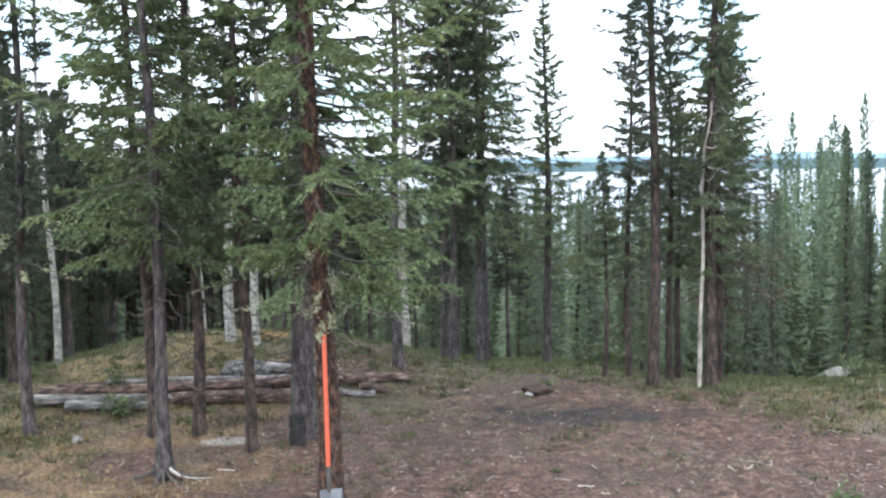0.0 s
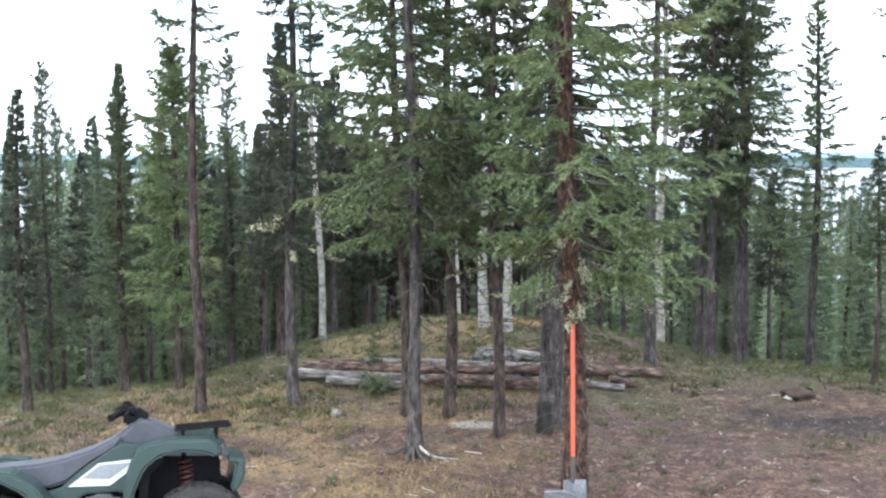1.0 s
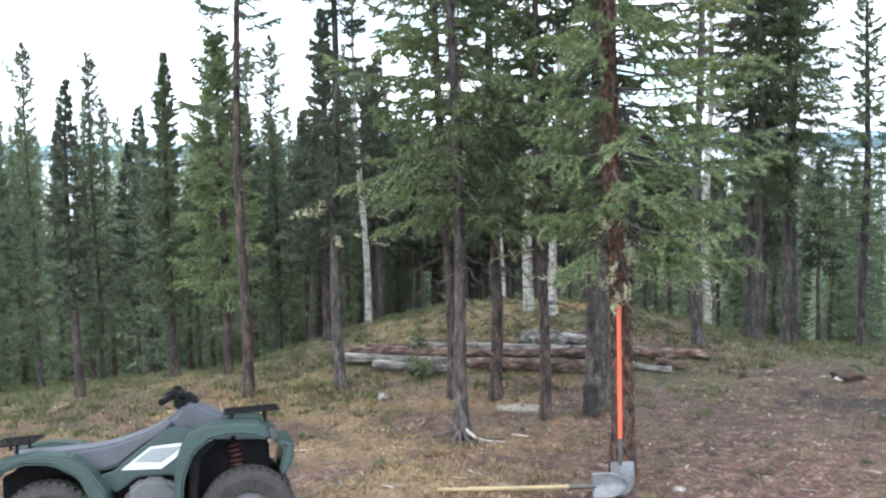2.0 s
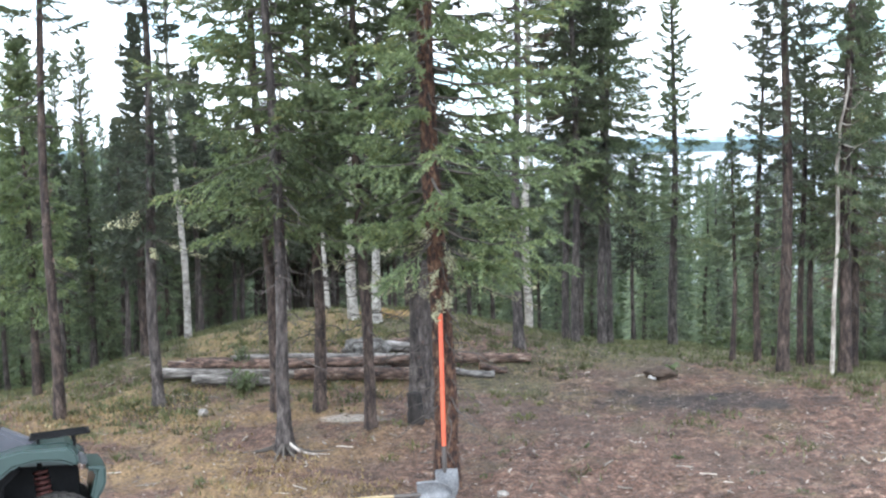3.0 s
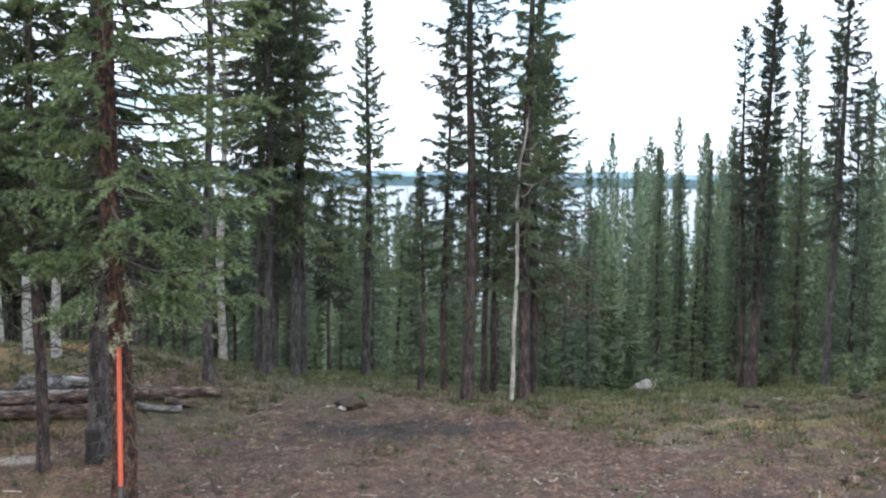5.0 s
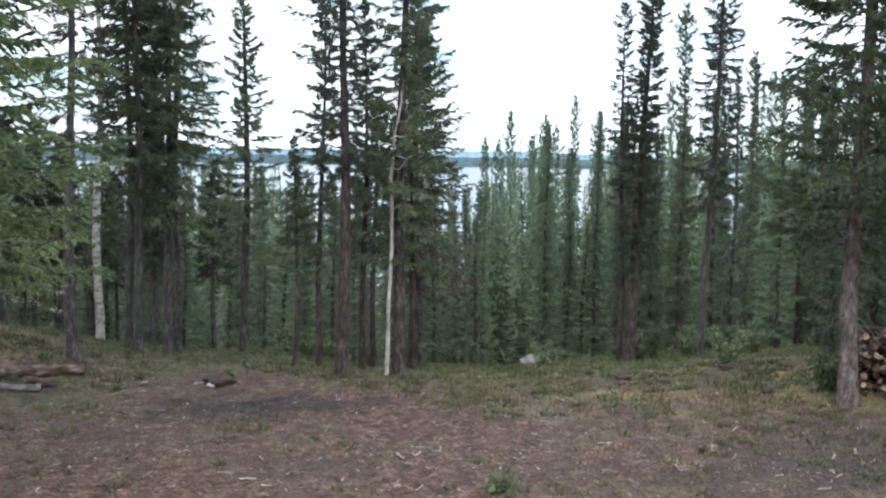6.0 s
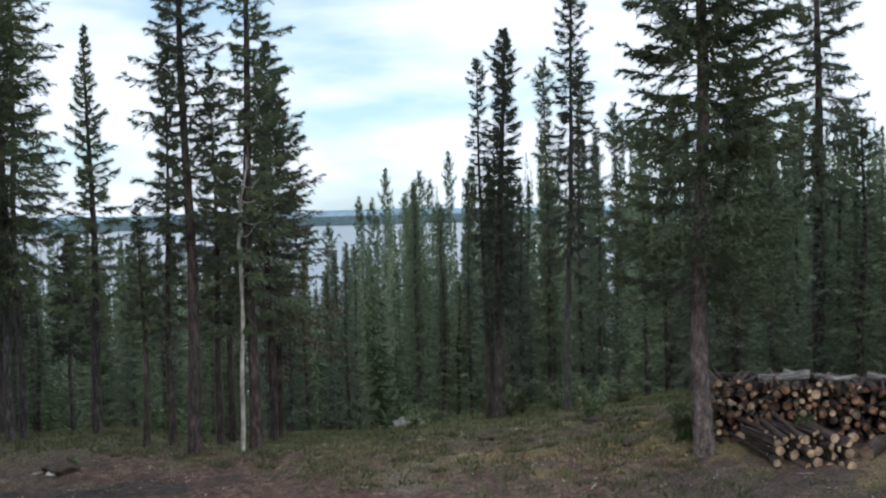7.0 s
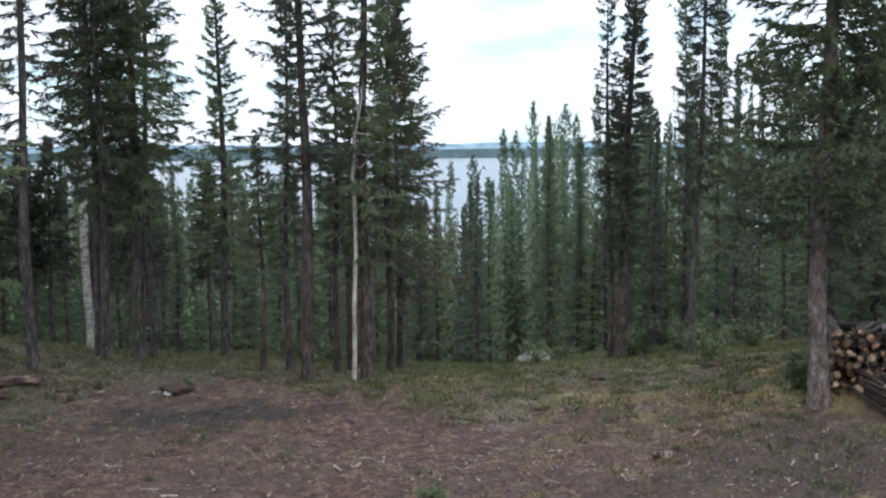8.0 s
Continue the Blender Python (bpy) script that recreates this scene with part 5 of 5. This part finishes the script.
HEAD = 27.0
ch, sh_ = math.cos(radians(HEAD)), math.sin(radians(HEAD))
QX, QY = -3.52 - 0.64 * ch - 0.40 * sh_, 6.54 - 0.64 * sh_ + 0.40 * ch
lean = math.degrees(math.atan2(float(ground_z(QX + 0.4 * sh_, QY - 0.4 * ch) - ground_z(QX - 0.4 * sh_, QY + 0.4 * ch)), 0.8))
quad_bike(pose(QX, QY, float(ground_z(QX + 0.4 * sh_, QY - 0.4 * ch) + ground_z(QX - 0.4 * sh_, QY + 0.4 * ch)) / 2, 0, 0, HEAD) @ pose(0, 0, 0, -lean, 0, 0))


# ---- low plants ----
def shrub(x, y, h, spread, n, seed, label, leaf=0.03):
    t = thing("shrub", on_ground(x, y), label, "shrub", "low shrubs")
    rng = np.random.default_rng(seed)
    k = 14
    az = rng.random(k) * 6.283
    s = np.linspace(0, 1, 5)
    out = np.stack([np.cos(az), np.sin(az), 0 * az], -1)
    st = out[:, None] * (spread * rng.uniform(0.3, 1, k)[:, None] * s ** 1.3)[..., None] + np.array([0, 0, 1.0]) * (h * rng.uniform(0.6, 1.0, k)[:, None] * s)[..., None]
    v, f = tubes(st, np.full((k, 5), 0.004), 4)
    tagged(part("stem", mesh_from("stem", v, f, LIMB), None, t), kind="stuff")
    c = st[rng.integers(0, k, n), rng.integers(1, 5, n)] + rng.normal(0, 0.04, (n, 3))
    a, b = rng.normal(0, leaf * 0.5, (n, 3)), rng.normal(0, leaf, (n, 3))
    tagged(part("leaves", slivers("leaves", np.stack([c - a, c + a, c + b], 1), LEAVES), None, t), kind="stuff")


shrub(7.0, 10.15, 0.34, 0.24, 700, 1, "leafy green shrub at the foot of the wide spruce")
shrub(7.75, 9.2, 0.26, 0.16, 300, 2, "green sprig growing before the firewood")
shrub(8.1, 15.6, 0.4, 0.3, 420, 3, "light green willow shrub in the grass")
shrub(8.8, 16.6, 0.45, 0.3, 420, 4, "light green willow shrub in the grass")
shrub(7.3, 12.9, 0.5, 0.35, 420, 5, "light green willow shrub in the grass")
shrub(-3.9, 11.85, 0.22, 0.2, 260, 6, "small green sprig before the logs")
shrub(-4.05, 12.3, 0.4, 0.12, 200, 7, "small green sapling by the logs")
boulder(0.82, 12.80, 0.17, 0.10, 0.08, 21, DIRT, "dark sod turned over in the clearing", "sod_clump", "soil")
shrub(0.93, 12.86, 0.09, 0.10, 90, 12, "dark leafy sod with small stones")
shrub(2.9, 8.4, 0.14, 0.14, 200, 8, "low green tuft in the litter")
shrub(1.7, 7.9, 0.12, 0.14, 200, 9, "low green tuft in the litter")
shrub(6.4, 17.6, 0.4, 0.4, 420, 10, "light green willow shrub in the grass")
shrub(9.6, 16.2, 0.4, 0.4, 420, 11, "light green willow shrub in the grass")


def edge_shrubs():
    rng = random.Random(77)
    for k in range(14):
        b = rng.uniform(3, 44)
        r = rng.uniform(17.5, 22.5) if b < 32 else rng.uniform(16, 19)
        shrub(r * math.sin(radians(b)), r * math.cos(radians(b)), rng.uniform(0.25, 0.6), rng.uniform(0.2, 0.4), 260, 400 + k, "leafy undergrowth along the edge of the woods", 0.035)


edge_shrubs()


def tufts(count, per, seed, keep, mat, tall, spread, name, label):
    """Separate clumps of blades, each clump leaning its own way."""
    rng = np.random.default_rng(seed)
    b = np.radians(rng.uniform(-46, 56, count))
    r = np.sqrt(rng.uniform(36, 20 * 20, count))
    x, y = r * np.sin(b), r * np.cos(b)
    ok = keep(x, y, r, rng)
    x, y = x[ok], y[ok]
    n = len(x)
    size = rng.uniform(0.5, 1.4, n)[:, None]
    az, rr = rng.random((n, per)) * 6.283, np.sqrt(rng.random((n, per)))
    px, py = x[:, None] + np.cos(az) * rr * spread * size, y[:, None] + np.sin(az) * rr * spread * size
    p = np.stack([px, py, ground_z(px, py)], -1)
    out = np.stack([np.cos(az) * rr, np.sin(az) * rr, 0 * az], -1) * 0.7 + rng.normal(0, 0.35, (n, per, 3))
    d = (out + np.array([0, 0, 1.0])) * (tall * size * rng.uniform(0.5, 1.1, (n, per)) * (1.1 - 0.6 * rr))[..., None]
    w = rng.normal(0, 0.006, (n, per, 3))
    w[..., 2] = 0
    tri = np.stack([p - w, p + w, p + d], 2).reshape(-1, 3, 3)
    tagged(new(name, slivers(name, tri, mat)), label, "ground cover", kind="stuff")


def blades(n, seed, lo, hi, keep, mat, height, width, name, label, flat=0.0):
    """Loose blades or scraps scattered over the ground between two distances."""
    rng = np.random.default_rng(seed)
    b = np.radians(rng.uniform(-46, 58, n))
    r = np.sqrt(rng.uniform(lo * lo, hi * hi, n))
    x, y = r * np.sin(b), r * np.cos(b)
    ok = keep(x, y, r, rng)
    x, y, n = x[ok], y[ok], int(ok.sum())
    p = np.stack([x, y, ground_z(x, y) + 0.004], -1)
    az = rng.random(n) * 6.283
    tilt = rng.uniform(0.15, 0.9, n) if not flat else rng.uniform(1.2, 1.56, n)
    d = np.stack([np.cos(az) * np.sin(tilt), np.sin(az) * np.sin(tilt), np.cos(tilt)], -1) * (height * rng.uniform(0.4, 1.3, n))[:, None]
    w = np.stack([-np.sin(az), np.cos(az), 0 * az], -1) * (width * rng.uniform(0.6, 1.3, n))[:, None]
    tagged(new(name, slivers(name, np.stack([p - w, p + w, p + d], 1), mat)), label, "ground cover", kind="stuff")


def patches(x, y, f, s):
    return np.sin(f * x + s) * np.sin(f * y * 1.3 + 2 * s) + 0.6 * np.sin(2.3 * f * x + 1.7 * f * y + s) + 0.4 * np.sin(5.1 * f * x - 3.3 * f * y + 3 * s)


def off_pile(x, y):
    """Nothing grows where the firewood lies."""
    u, v = (x - 7.18) * 0.8 - (y - 9.86) * 0.6, (x - 7.18) * 0.6 + (y - 9.86) * 0.8
    return ~((u > -0.15) & (u < 2.3) & (v > -1.0) & (v < 0.8))


def in_grass(x, y, r, rng):
    burn = ((x - 1.3) / 1.3) ** 2 + ((y - 11.85) / 0.6) ** 2 < 1
    return (patches(x, y, 0.9, 1.3) + np.where(x < -2.5, r - 11.6, np.where(x > 3.2, r - 11.4, r - 13.2)) * 0.5 + rng.normal(0, 0.5, len(x)) > 0) & ~burn & off_pile(x, y)


def in_moss(x, y, r, rng):
    return ((x < -1.5) | (x > 3.6)) & (patches(x, y, 1.1, 4.2) + rng.normal(0, 0.3, len(x)) > np.where(x < 0, 0.55, 0.75)) & (r < 14.5) & off_pile(x, y)


def anywhere(x, y, r, rng):
    return (rng.random(len(x)) < 1.1 - 0.03 * r) & off_pile(x, y)


tufts(5600, 46, 51, in_grass, GRASS, 0.06, 0.10, "heath", "low clumps of heath and grass")
tufts(1500, 40, 52, in_moss, MOSS, 0.06, 0.10, "moss_clumps", "pale clumps of dry moss")
tufts(240, 26, 53, anywhere, LEAVES, 0.035, 0.05, "green_sprigs", "small green sprigs in the litter")
HEATH = foliage("red_heath", (0.075, 0.050, 0.027), (0.165, 0.115, 0.056), (0.24, 0.18, 0.095), scale=1.4, glow=0.1)
SHRUBLET = foliage("shrublet", (0.055, 0.058, 0.025), (0.135, 0.14, 0.055), (0.25, 0.21, 0.09), scale=1.4, glow=0.25)


def in_heath(x, y, r, rng):
    spots = ((-2.8, 15.0, 0.8, 0.6), (-4.4, 9.6, 1.5, 0.7), (-3.4, 10.9, 1.1, 0.5), (-5.6, 11.6, 1.0, 0.6), (5.1, 11.55, 0.7, 0.45), (7.48, 11.7, 0.55, 0.45))
    near = np.min([((x - a) / p) ** 2 + ((y - c) / q) ** 2 for a, c, p, q in spots], axis=0)
    return near + rng.normal(0, 0.45, len(x)) < 0.85


def in_shrublets(x, y, r, rng):
    return ((x < -0.5) | (x > 3.4)) & (patches(x, y, 1.4, 2.6) + (r - 12.2) * 0.22 + rng.normal(0, 0.35, len(x)) > 0.45) & off_pile(x, y)


tufts(9000, 26, 54, in_heath, HEATH, 0.014, 0.11, "red_heath", "orange-brown patches of autumn heath")
tufts(2600, 46, 55, in_shrublets, SHRUBLET, 0.05, 0.12, "shrublets", "low green shrublets on the rise")
blades(150000, 21, 6.0, 24, in_grass, GRASS, 0.065, 0.008, "grass", "thin yellow-green grass and low heath")
blades(90000, 22, 5.5, 17, in_moss, MOSS, 0.045, 0.009, "dry_moss", "straw-coloured dry moss in patches")
blades(170000, 23, 5.0, 17, anywhere, LITTER, 0.05, 0.0085, "litter", "scattered needles, bark scraps and twigs", flat=1.0)


CHIPS = foliage("wood_chips", (0.20, 0.16, 0.13), (0.42, 0.36, 0.31), (0.60, 0.55, 0.49), scale=2.0, glow=0.05)
blades(5600, 24, 5.5, 15, anywhere, CHIPS, 0.045, 0.010, "wood_chips", "pale bark chips and dry leaves on the litter", flat=1.0)


def ground_sticks():
    rng = np.random.default_rng(33)
    n = 480
    b, r = np.radians(rng.uniform(-40, 50, n)), rng.uniform(6, 15, n)
    x, y = r * np.sin(b), r * np.cos(b)
    az, ln = rng.random(n) * 6.283, rng.uniform(0.03, 0.17, n)
    s = np.linspace(-0.5, 0.5, 5)
    px = x[:, None] + np.cos(az)[:, None] * ln[:, None] * s + rng.normal(0, 0.006, (n, 5))
    py = y[:, None] + np.sin(az)[:, None] * ln[:, None] * s + rng.normal(0, 0.006, (n, 5))
    pz = ground_z(px, py) + 0.012
    v, f = tubes(np.stack([px, py, pz], -1), np.repeat(rng.uniform(0.003, 0.008, (n, 1)), 5, 1), 5)
    mat = surface("stick_wood", [(0.3, (0.10, 0.08, 0.065)), (0.7, (0.48, 0.42, 0.36))], 3, 0.9, 0.3, vary=0.6, island=True)
    tagged(new("fallen_sticks", mesh_from("fallen_sticks", v, f, mat)), "small fallen sticks and bark strips on the ground", "sticks", kind="stuff")


ground_sticks()
